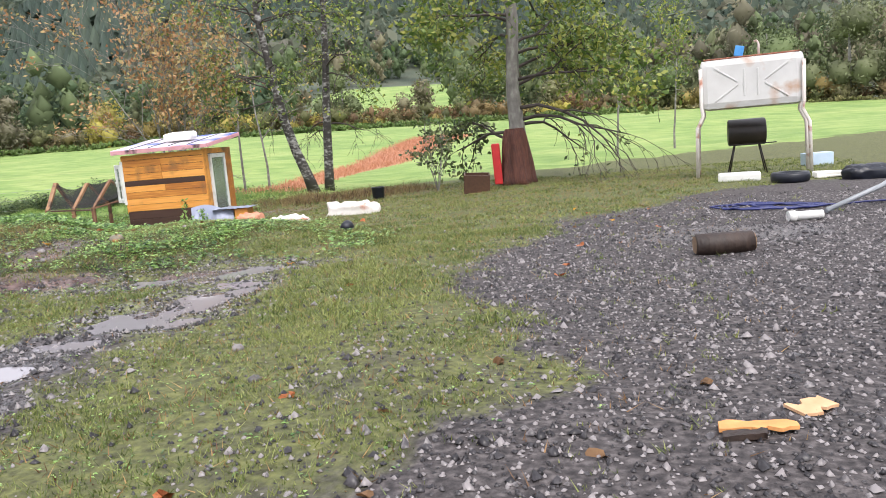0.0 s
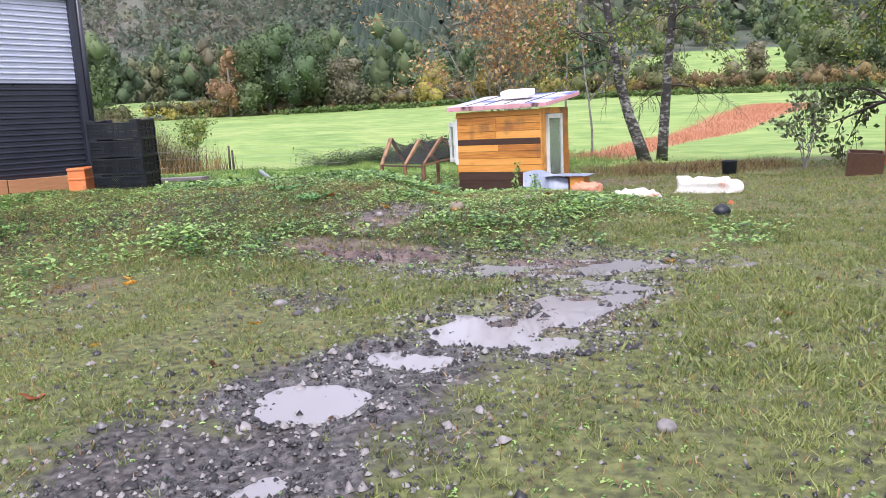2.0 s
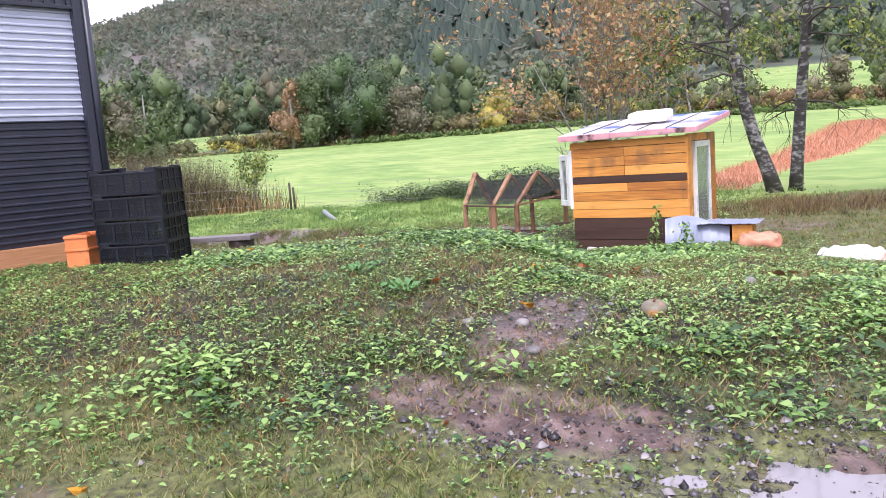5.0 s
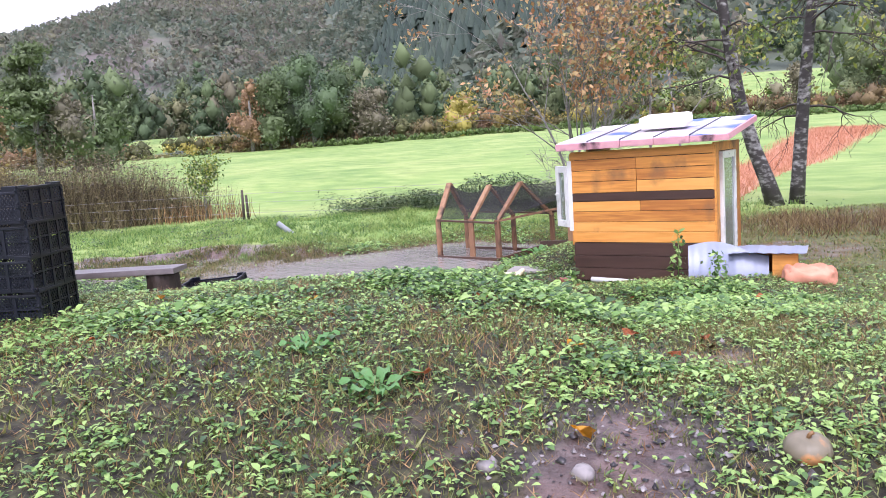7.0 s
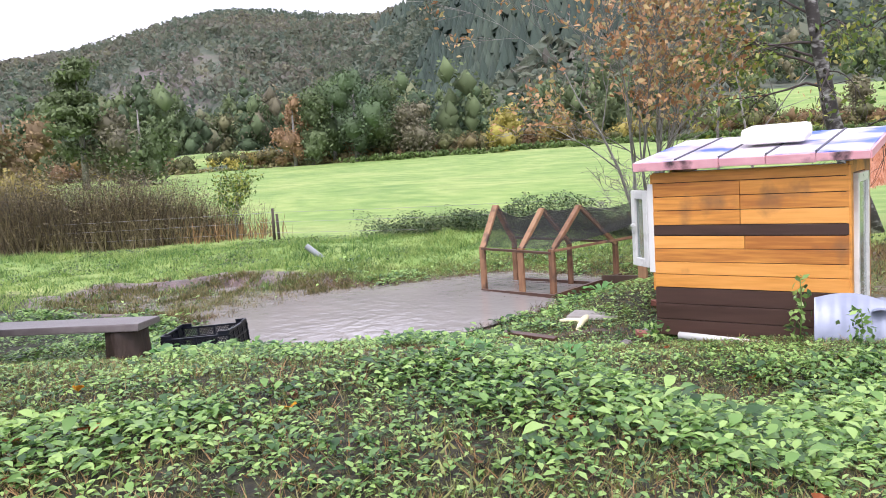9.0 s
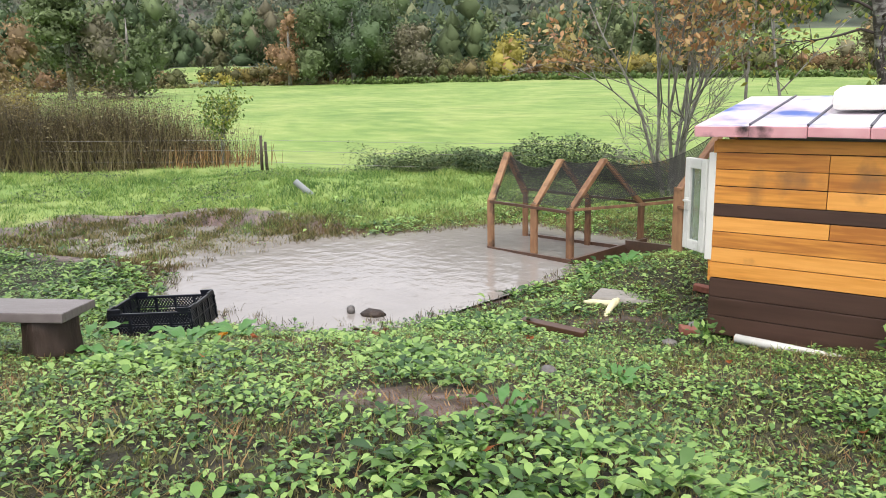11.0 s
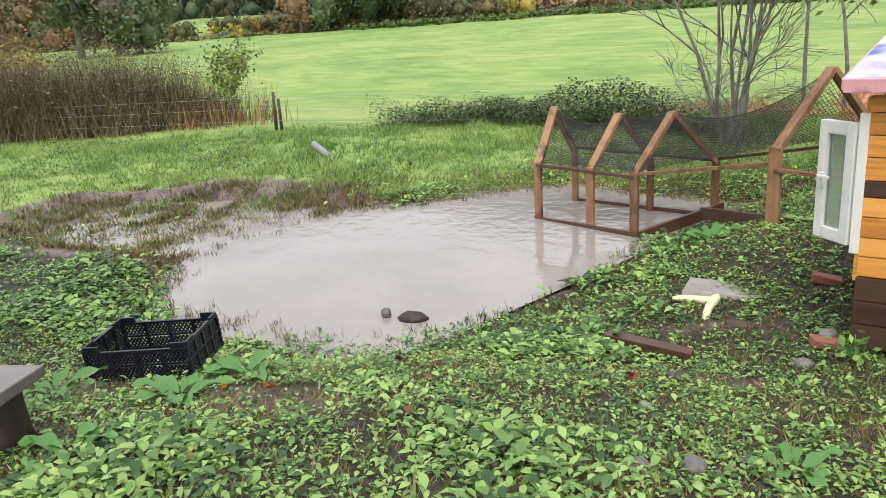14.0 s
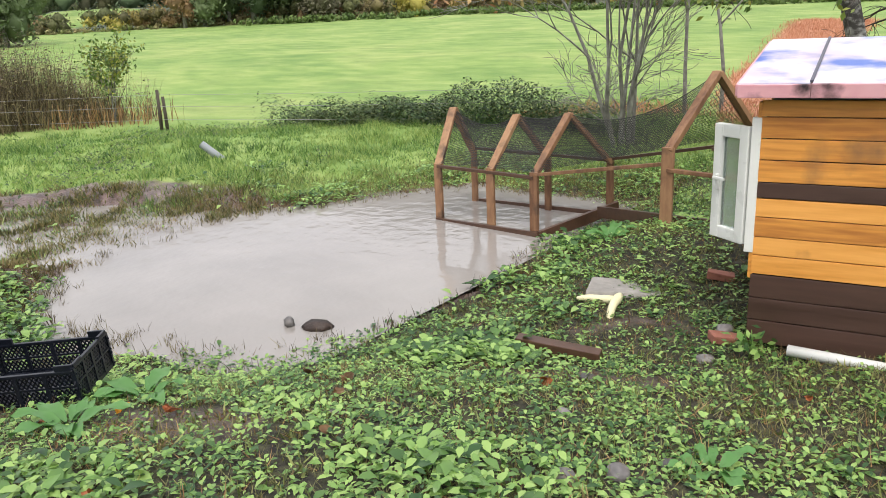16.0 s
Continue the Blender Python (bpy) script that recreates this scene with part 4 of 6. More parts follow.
# ---- the steel shed ----
def build_shed():
    x0, y1 = -8.95, 5.2
    g = 0.42
    shed = thing("metal_shed", pose(x0, y1, g), "dark steel shed with a pale grey upper wall and timber sill", "shed")
    long = 7.0

    def cladding(name, z0, z1, mat, label):
        """Sheet with ribs that run level."""
        pitch, rows = 0.075, []
        z = z0
        while z < z1 - 0.01:
            rows += [(0.0, z), (0.0, z + pitch * 0.55), (0.014, z + pitch * 0.7), (0.014, z + pitch * 0.85)]
            z += pitch
        rows.append((0.0, z1))
        bm = bmesh.new()
        near = [bm.verts.new((d, 0, h)) for d, h in rows]
        away = [bm.verts.new((d, -long, h)) for d, h in rows]
        for i in range(len(rows) - 1):
            bm.faces.new((near[i], away[i], away[i + 1], near[i + 1]))
        part(name, bm, mat, shed, label)

    cladding("cladding", 0.24, 1.5, m_dark_clad, "dark ribbed steel cladding")
    cladding("cladding", 1.5, 2.66, m_light_clad, "pale grey ribbed steel cladding")
    bm = bmesh.new()
    box(bm, (-1.55, -long / 2, 1.45), (3.06, long - 0.02, 2.9))
    part("wall", bm, m_dark_clad, shed)
    for k in range(int(long / 0.11)):
        bm = bmesh.new() if k % 300 == 0 else bm
        box(bm, (0.03, -0.05 - k * 0.11, 3.02), (0.05, 0.075, 0.74), None, 0.012)
    box(bm, (0.0, -long / 2, 3.02), (0.06, long, 0.74))
    part("upper_cladding", bm, m_dark_clad, shed, "dark upright ribbed steel band")
    bm = bmesh.new()
    box(bm, (0.045, -long / 2, 2.655), (0.05, long, 0.04), None, 0.006)
    part("flashing", bm, m_dark_clad, shed)
    bm = bmesh.new()
    box(bm, (0.02, 0.0, 1.75), (0.12, 0.09, 3.1), None, 0.01)
    part("corner_trim", bm, m_dark_clad, shed)
    bm = bmesh.new()
    tube(bm, [(0.06, 0.09, 0.2), (0.06, 0.09, 3.3)], [0.04, 0.04], 12)
    part("downpipe", bm, m_dark_clad, shed)
    bm = bmesh.new()
    box(bm, (-1.5, -long / 2, 3.75), (3.5, long + 0.3, 0.08), Matrix.Rotation(radians(12), 3, "Y"), 0.01)
    box(bm, (-1.5, -long / 2, 3.35), (3.0, long - 0.1, 0.7))
    part("roof", bm, m_dark_clad, shed)
    for y0, y1, h in ((-0.02, -1.15, 0.24), (-1.15, -3.4, 0.26), (-3.4, -long, 0.24)):
        bm = bmesh.new()
        box(bm, (0.03, (y0 + y1) / 2, 0.12), (0.1, y0 - y1 - 0.01, h), None, 0.008)
        part("sill_beam", bm, m_sill, shed, "orange-brown timber sill beam")


build_shed()


# ---- bench, logs, boards and stones ----
def stump_mesh(radius, tall, mat, name, flare=1.12):
    bm = bmesh.new()
    prof = [(radius * flare, 0), (radius * 1.03, tall * 0.3), (radius * 0.98, tall * 0.7), (radius * 0.97, tall * 0.97), (radius * 0.93, tall)]
    lathe(bm, prof, 28, squash=lambda a, h: 1 + 0.05 * math.sin(3 * a + 1) + 0.03 * math.sin(7 * a) + 0.02 * math.sin(13 * a))
    return bm


bx, by = -8.95, 6.86
bench = thing("log_bench", pose(bx, by, ground_at(bx, by) - 0.03, 0, 0, 38), "grey wet plank bench resting on sawn log stumps", "bench")
for x in (0.0, -1.3):
    part("stump", stump_mesh(0.155, 0.28, m_log, "stump"), m_log, bench, "dark wet log stump").location = (x, 0, 0)
bm = bmesh.new()
box(bm, (-0.76, 0, 0.305), (1.9, 0.34, 0.05), None, 0.008, 0.004)
part("plank", bm, m_grey_wood, bench, "wide grey plank")

log = thing("sawn_log", pose(3.74, 6.0, ground_at(3.74, 6.0) + 0.085, 0, 0, 12), "short dark wet log lying on the gravel", "log")
bm = bmesh.new()
rings = [(-0.26, 0.085), (-0.25, 0.1), (-0.1, 0.105), (0.1, 0.1), (0.25, 0.1), (0.26, 0.085)]
tube(bm, [(x, 0.01 * math.sin(9 * x), 0) for x, _ in rings], [r for _, r in rings], 20)
part("bark", bm, m_log, log)
for x in (-0.262, 0.262):
    bm = bmesh.new()
    tube(bm, [(x - 0.004, 0, 0), (x + 0.004, 0, 0)], [0.08, 0.08], 20)
    part("cut_end", bm, m_cut, log, "sawn log end")


def simple(name, bm, mat, m, label, category, group=""):
    ob = part(name, bm, mat)
    ob.matrix_basis = m
    return tagged(ob, label, category, group)


px, py = -7.78, 10.28
bm = bmesh.new()
box(bm, (0, 0, 0.05), (0.56, 0.09, 0.1), None, 0.006, 0.004)
simple("board_offcut", bm, m_wet_wood, pose(px, py, ground_at(px, py) - 0.01, 4, 3, 12), "dark red-brown wet board offcut lying in weeds", "board")

bm = bmesh.new()
box(bm, (0, 0, 0.02), (0.62, 0.36, 0.045), None, 0.012, 0.02)
simple("stone_slab", bm, m_slab, pose(-7.95, 11.75, ground_at(-7.95, 11.75) - 0.012, 2, 1, 22), "flat grey stone slab let into the pond bank", "slab")


def marrow(m, label):
    bm = bmesh.new()
    pts = [(-0.17 + 0.034 * k, 0.035 * math.sin(k / 10 * 3), 0.035) for k in range(11)]
    tube(bm, pts, [0.012, 0.022, 0.028, 0.03, 0.03, 0.03, 0.032, 0.035, 0.038, 0.034, 0.016], 12)
    simple("marrow", bm, m_marrow, m, label, "squash", "pale marrows on the bank")


marrow(pose(-8.05, 11.42, ground_at(-8.05, 11.42), 0, 0, 15), "pale yellow marrow lying on the pond bank")
marrow(pose(-7.84, 11.3, ground_at(-7.84, 11.3), 0, -25, 100), "pale yellow crooked marrow with its end raised")


def rock(name, m, size, mat, label, category="stone", group="", seed=0):
    bm = bmesh.new()
    bmesh.ops.create_icosphere(bm, subdivisions=2, radius=1)
    for v in bm.verts:
        k = 1 + 0.25 * noise.noise(v.co * 1.3 + Vector((seed, 0, 0)))
        v.co = Vector((v.co.x * size[0] * k, v.co.y * size[1] * k, v.co.z * size[2] * k))
    for f in bm.faces:
        f.smooth = True
    return simple(name, bm, mat, m, label, category, group)


for k, (x, y, s) in enumerate(((-7.35, 9.85, 0.05), (-6.98, 10.72, 0.06), (-7.02, 11.25, 0.07), (-6.6, 8.6, 0.06), (-6.72, 8.42, 0.05), (-7.1, 9.1, 0.035), (-6.5, 8.85, 0.04), (-8.4, 8.3, 0.04), (-8.0, 8.5, 0.035),
                                (-3.3, 5.3, 0.05), (-3.6, 5.15, 0.04), (-3.0, 5.0, 0.045), (-3.4, 4.7, 0.035), (-2.6, 6.9, 0.05), (-2.45, 6.95, 0.04), (-0.2, 5.4, 0.04), (-2.0, 3.0, 0.05), (-1.7, 2.9, 0.04), (0.9, 2.4, 0.045), (1.3, 1.9, 0.04))):
    rock("stone", pose(x, y, ground_at(x, y) + s * 0.2, 0, 0, 37 * k), (s, s * 0.8, s * 0.6), m_stone, "grey field stone half sunk in the wet ground", "stone", "scattered stones", k)
for k, (x, y, turn) in enumerate(((-7.3, 12.0, 20), (-6.98, 11.1, 40), (-7.2, 12.6, 70))):
    bm = bmesh.new()
    box(bm, (0, 0, 0.03), (0.2, 0.1, 0.06), None, 0.008, 0.006)
    simple("brick", bm, m_brick, pose(x, y, ground_at(x, y), 4, 8, turn), "broken red brick lying beside the coop", "brick", "loose bricks")
stone = rock("pond_stone", pose(-9.95, 10.2, WATER + 0.01, 0, 0, 20), (0.14, 0.1, 0.05), m_log, "flat dark stone standing out of the pond water", "stone", "", 40)
rock("pond_stone", pose(-10.18, 10.1, WATER + 0.03), (0.05, 0.045, 0.05), m_stone, "small dark stone standing out of the pond water", "stone", "", 44)

bm = bmesh.new()
lathe(bm, [(0.02, 0), (0.065, 0.006), (0.09, 0.03), (0.094, 0.055), (0.078, 0.085), (0.042, 0.102), (0.012, 0.1)], 40, squash=lambda a, h: 1 - 0.05 * abs(math.sin(5 * a)))
pk = part("skin", bm, m_pumpkin)
pumpkin = thing("pumpkin", pose(-2.72, 5.8, ground_at(-2.72, 5.8) - 0.01, 10, 5, 0) @ Matrix.Scale(0.86, 4), "grey-green and orange pumpkin lying in the grass", "pumpkin")
pk.parent = pumpkin
bm = bmesh.new()
tube(bm, [(0, 0, 0.09), (0.006, 0, 0.115), (0.018, 0.006, 0.125)], [0.011, 0.008, 0.008], 8)
part("stalk", bm, m_straw, pumpkin)
rock("old_ball", pose(-0.95, 8.15, ground_at(-0.95, 8.15) + 0.05), (0.09, 0.09, 0.085), m_black_plastic, "dark grey-green ball lying in the grass", "ball", "", 60)

# grey pipe end in the far bank, white pipe at the coop's foot
bm = bmesh.new()
tube(bm, [(0, 0, 0), (0.5, 0, 0)], [0.07, 0.07], 20, False)
tube(bm, [(0.5, 0, 0), (0, 0, 0)], [0.062, 0.062], 20, False)
simple("drain_pipe", bm, m_pipe, pose(-17.45, 15.0, ground_at(-17.5, 14.95) - 0.06, 0, -40, 215), "grey plastic drain pipe sticking out of the bank", "pipe")
bm = bmesh.new()
tube(bm, [(0, 0, 0), (0.7, 0, 0), (1.3, 0, 0)], [0.035, 0.035, 0.035], 14)
simple("white_pipe", bm, m_white, pose(-6.55, 10.95, ground_at(-6.2, 10.95) + 0.02, 0, 1, 4), "white plastic pipe lying along the foot of the coop", "pipe")

# corrugated sheet and nest box in front of the coop's end
bm = bmesh.new()
n = 40
cols = []
for k in range(n + 1):
    u = k / n
    x = 0.8 * u
    y = 0.03 * math.sin(u * 2.2 * math.pi) + 0.002 * math.sin(u * 60)
    top = 0.36 + 0.06 * math.sin(u * 4.5) - 0.05 * u
    cols.append((bm.verts.new((x, y, 0)), bm.verts.new((x, y, top)), bm.verts.new((x, y + 0.006, top)), bm.verts.new((x, y + 0.006, 0))))
for a, b in zip(cols, cols[1:]):
    for i in range(3):
        bm.faces.new((a[i], b[i], b[i + 1], a[i + 1])).smooth = True
simple("bent_sheet", bm, m_zinc, pose(-5.36, 10.95, ground_at(-5.1, 10.9) - 0.02, -6, 0, 14), "bent pale blue-grey metal sheet leaning on the coop", "metal sheet")
nest = thing("nest_box", pose(-4.6, 11.35, ground_at(-4.6, 11.35) - 0.02, 0, 0, 14), "low pine nest box with a crumpled metal lid", "nest box")
for x, y, sx, sy in ((0.22, 0, 0.02, 0.4), (-0.22, 0, 0.02, 0.4), (0, 0.2, 0.46, 0.02), (0.12, -0.2, 0.24, 0.02)):
    bm = bmesh.new()
    box(bm, (x, y, 0.14), (sx, sy, 0.28), None, 0.004)
    part("side", bm, m_orange_board, nest)
bm = bmesh.new()
bmesh.ops.create_grid(bm, x_segments=24, y_segments=12, size=0.5)
for v in bm.verts:
    v.co = Vector((v.co.x * 0.75 - 0.05, v.co.y * 0.55, 0.3 + 0.004 * math.sin(v.co.x * 40) + 0.05 * math.sin(v.co.x * 5 + 2) * max(0, -v.co.x)))
bmesh.ops.solidify(bm, geom=bm.faces[:], thickness=0.004)
part("lid", bm, m_zinc, nest, "crumpled zinc lid")


def sack(m, size, mat, label, seed, ear=0.0):
    bm = bmesh.new()
    bmesh.ops.create_icosphere(bm, subdivisions=4, radius=1)
    for v in bm.verts:
        p = v.co.copy()
        k = 1 + 0.16 * noise.noise(p * 1.6 + Vector((seed, 3, 1))) + 0.06 * noise.noise(p * 6 + Vector((seed, 0, 1)))
        e = 0.62
        q = Vector([math.copysign(abs(c) ** e, c) for c in p])
        fold = 0.02 * math.sin(14 * p.x + 5 * p.y + seed) * max(q.z, 0)
        v.co = Vector((q.x * size[0] * k, q.y * size[1] * k, max(q.z, -0.6) * size[2] * k + fold + ear * max(0, -p.x - 0.45) * max(0, q.z) * 1.8))
    for f in bm.faces:
        f.smooth = True
    simple("sack", bm, mat, m, label, "sack", "sacks in the grass")


sack(pose(-4.15, 11.0, ground_at(-4.15, 11.0) + 0.05, 0, 0, 14), (0.25, 0.19, 0.1), m_cloth, "flat salmon-pink woven sack lying in the grass", 3)
sack(pose(-2.85, 10.05, ground_at(-2.85, 10.05) + 0.05, 0, 0, 6), (0.33, 0.2, 0.1), m_bag, "flat off-white woven sack lying in the grass", 5)
sack(pose(-2.5, 11.95, ground_at(-2.5, 11.95) + 0.08, 0, 0, 4), (0.5, 0.26, 0.15), m_bag, "full white woven sack with a tied pointed end", 9, 0.16)
bm = bmesh.new()
lathe(bm, [(0.12, 0), (0.14, 0.02), (0.155, 0.26), (0.165, 0.28), (0.15, 0.28), (0.13, 0.04)], 24)
simple("black_bucket", bm, m_black_plastic, pose(-3.5, 15.8, ground_at(-3.5, 15.8)), "black plastic bucket standing in the grass", "bucket")


# ---- the white oil tank on legs and the clutter under it ----
def build_tank():
    tank = thing("oil_tank", pose(4.8, 14.6, ground_at(4.8, 14.6), 0, 0, -4), "white rust-streaked oil tank on tall pipe legs", "oil tank")
    bm = bmesh.new()
    box(bm, (0, 0.35, 1.78), (1.86, 0.7, 0.98), None, 0.14)
    part("shell", bm, m_tank, tank)
    bm = bmesh.new()
    box(bm, (0, 0.35, 2.265), (1.7, 0.6, 0.03), None, 0.012)
    part("rusty_top", bm, m_rust, tank, "rusty top plate")
    for x, z, turn in ((-0.45, 1.95, 35), (-0.45, 1.6, -35), (0.45, 1.95, -35), (0.45, 1.6, 35)):
        bm = bmesh.new()
        box(bm, (x, -0.004, z), (0.5, 0.02, 0.03), Matrix.Rotation(radians(turn), 3, "Y"), 0.006)
        part("pressed_rib", bm, m_tank, tank)
    for x in (-0.12, 0.12):
        bm = bmesh.new()
        box(bm, (x, -0.003, 1.78), (0.03, 0.02, 0.5), None, 0.006)
        part("pressed_rib", bm, m_tank, tank)
    for x in (-0.9, 0.9):
        for y in (-0.02, 0.72):
            s = 1 if x > 0 else -1
            bm = bmesh.new()
            tube(bm, [(x + s * 0.01, y, 2.1), (x + s * 0.01, y, 1.35), (x - s * 0.02, y, 1.2), (x + s * 0.1, y, 0.95), (x + s * 0.12, y, 0.0)], [0.035] * 5, 10)
            part("leg", bm, m_leg, tank, "pale pipe leg with rust")
    bm = bmesh.new()
    tube(bm, [(0.15, 0.3, 2.27), (0.15, 0.3, 2.5), (0.12, 0.3, 2.55), (0.07, 0.3, 2.54)], [0.022] * 4, 10)
    part("vent_pipe", bm, m_leg, tank)
    bm = bmesh.new()
    box(bm, (-0.2, 0.2, 2.38), (0.17, 0.12, 0.2), Matrix.Rotation(radians(12), 3, "Y"), 0.02)
    part("cap", bm, m_blue, tank, "light blue plastic cap")


build_tank()
grill = thing("barrel_grill", pose(4.78, 15.6, ground_at(4.78, 15.6)), "sooty black barrel grill on thin legs", "grill")
bm = bmesh.new()
tube(bm, [(-0.36, 0, 0.86), (-0.34, 0, 0.86), (0.34, 0, 0.86), (0.36, 0, 0.86)], [0.24, 0.27, 0.27, 0.24], 24)
part("drum", bm, m_black_iron, grill)
for x in (-0.28, 0.28):
    for y in (-0.2, 0.2):
        bm = bmesh.new()
        tube(bm, [(x * 0.8, y * 0.6, 0.66), (x * 1.3, y, 0)], [0.014, 0.014], 6)
        part("leg", bm, m_black_iron, grill)
bm = bmesh.new()
box(bm, (0.1, -0.1, 0.62), (0.9, 0.1, 0.02))
part("shelf", bm, m_black_iron, grill)

bm = bmesh.new()
box(bm, (0, 0, 0.08), (0.72, 0.3, 0.16), None, 0.04)
simple("white_trough", bm, m_white, pose(4.45, 13.4, ground_at(4.45, 13.4), 0, 0, -3), "long white plastic trough on the gravel edge", "trough")
bm = bmesh.new()
prof = [(0.16, 0.0), (0.29, 0.0), (0.31, 0.04), (0.31, 0.12), (0.29, 0.16), (0.18, 0.16), (0.16, 0.13)]
lathe(bm, prof, 32)
simple("scrap_tyre", bm, m_black_plastic, pose(5.2, 12.7, ground_at(5.2, 12.7)), "worn black tyre lying flat on gravel", "tyre")
bm = bmesh.new()
box(bm, (0, 0, 0.13), (0.56, 0.36, 0.26), None, 0.02)
simple("blue_tub", bm, material("pale_blue_tub", [(0.4, 0.52, 0.66), (0.5, 0.62, 0.74)], 0.4, 6, 2, 0.05), pose(6.25, 16.6, ground_at(6.25, 16.6), 0, 0, 10), "pale blue plastic tub standing in the grass", "tub")
bm = bmesh.new()
box(bm, (0, 0, 0.05), (0.5, 0.3, 0.1), None, 0.03, 0.02)
simple("white_tray", bm, m_foam, pose(5.9, 13.3, ground_at(5.9, 13.3), 0, 0, 5), "flat white foam tray on the gravel", "tray")
sack(pose(6.35, 12.7, ground_at(6.35, 12.7) + 0.08, 0, 0, 20), (0.35, 0.25, 0.15), m_black_plastic, "crumpled black plastic sack on the gravel", 15)
bm = bmesh.new()
pts = []
for k in range(150):
    u = k / 149
    a = u * 5 * math.tau
    q = 0.55 + 0.12 * math.sin(3.1 * a) + 0.1 * math.sin(a * 0.7)
    x, y = 4.45 + 1.1 * (u > 0.85) * (u - 0.85) * 8 + q * math.cos(a) * 1.0, 9.2 + q * math.sin(a) * 0.55 + 0.8 * (u > 0.85) * (u - 0.85) * 3
    pts.append((x, y, ground_at(x, y) + 0.02 + 0.012 * (k % 7 == 0)))
tube(bm, pts, [0.013] * len(pts), 6)
simple("garden_hose", bm, m_hose, Matrix.Identity(4), "tangled dark blue garden hose on wet gravel", "hose")
bm = bmesh.new()
tube(bm, [(0, 0, 0.05), (0.3, 0, 0.05)], [0.05, 0.05], 12)
tube(bm, [(0.0, 0, 0.05), (-0.08, 0, 0.05)], [0.065, 0.065], 12)
simple("pipe_fitting", bm, m_white, pose(4.6, 7.9, ground_at(4.6, 7.9), 0, 0, 15), "white plastic pipe fitting on wet gravel", "pipe")
bm = bmesh.new()
tube(bm, [(0, 0, 0.04), (0.7, 0.5, 0.25), (1.1, 0.9, 0.42)], [0.03, 0.03, 0.03], 10)
simple("grey_pole", bm, m_pipe, pose(5.0, 8.4, ground_at(5.0, 8.4)), "pale grey pipe slanting over the hose", "pipe")
def splinter(long, wide, thick, seed):
    """A torn flake of wood with a jagged outline."""
    dice = random.Random(seed)
    bm = bmesh.new()
    n = 9
    far = [(-long / 2 + long * k / (n - 1), wide * dice.uniform(0.25, 0.6)) for k in range(n)]
    near = [(x + dice.uniform(-0.01, 0.01), -wide * dice.uniform(0.2, 0.55)) for x, _ in far]
    rows = []
    for z in (0, thick):
        rows.append([bm.verts.new((x, y, z + 0.01 * math.sin(9 * x))) for x, y in far + near[::-1]])
    count = len(rows[0])
    for k in range(n - 1):
        for row, turn in ((rows[1], 1), (rows[0], -1)):
            bm.faces.new([row[k], row[count - 1 - k], row[count - 2 - k], row[k + 1]][::turn])
    for k in range(count):
        bm.faces.new((rows[0][k], rows[0][(k + 1) % count], rows[1][(k + 1) % count], rows[1][k]))
    return bm


m_fresh = material("fresh_splintered_pine", [(0.5, 0.2, 0.06), (0.72, 0.36, 0.13)], 0.7, 12, 3, 0.3)
simple("wood_scrap", splinter(0.27, 0.085, 0.014, 1), m_fresh, pose(3.58, 1.5, ground_at(3.58, 1.5) + 0.012, 0, 5, 8), "orange splintered flake of wood on gravel", "wood scrap", "wood scraps")
simple("wood_scrap", splinter(0.15, 0.12, 0.012, 2), material("pale_torn_pine", [(0.5, 0.27, 0.13), (0.66, 0.42, 0.25)], 0.7, 12, 3, 0.3), pose(3.8, 1.78, ground_at(3.8, 1.78) + 0.012, 3, 0, 35), "pale torn flake of wood on gravel", "wood scrap", "wood scraps")
simple("wood_scrap", splinter(0.15, 0.06, 0.02, 3), m_log, pose(3.53, 1.41, ground_at(3.53, 1.41) + 0.006, 0, 0, 4), "dark wet flake of bark on gravel", "wood scrap", "wood scraps")

# box and red can beside the old tree
bm = bmesh.new()
for x, y, sx, sy in ((0.28, 0, 0.03, 0.4), (-0.28, 0, 0.03, 0.4), (0, 0.2, 0.58, 0.03), (0, -0.2, 0.58, 0.03)):
    box(bm, (x, y, 0.22), (sx, sy, 0.44), None, 0.006)
box(bm, (0, 0, 0.02), (0.56, 0.38, 0.03))
simple("wooden_box", bm, m_wet_wood, pose(-1.0, 15.6, ground_at(-1.0, 15.6) - 0.02, 6, 4, 14), "weathered brown wooden box leaning in the grass", "box")
bm = bmesh.new()
box(bm, (0, 0, 0.55), (0.2, 0.24, 1.0), None, 0.03)
simple("red_panel", bm, m_red, pose(-0.82, 17.2, ground_at(-0.8, 17.2), 0, -2, 10), "red painted metal locker leaning on the old tree", "locker")


# ---- plants: blades, leaves and crowns as real little faces ----
def unit(v):
    return v / np.maximum(np.linalg.norm(v, axis=-1, keepdims=True), 1e-9)


def leaf_quads(centres, size, flat=0.0):
    """A diamond-shaped leaf at each centre, turned at random; flat: how far the leaves lie level."""
    n = len(centres)
    normal = rng.normal(size=(n, 3))
    normal[:, 2] = np.abs(normal[:, 2]) + flat
    normal = unit(normal)
    a = unit(np.cross(normal, rng.normal(size=(n, 3))))
    b = np.cross(normal, a)
    size = np.broadcast_to(size, (n,))[:, None] * rng.uniform(0.6, 1.3, (n, 1))
    v = np.stack([centres - a * size, centres - b * size * 0.5, centres + a * size, centres + b * size * 0.5 + normal * size * 0.2], 1)
    return v.reshape(-1, 3), np.arange(4 * n).reshape(n, 4)


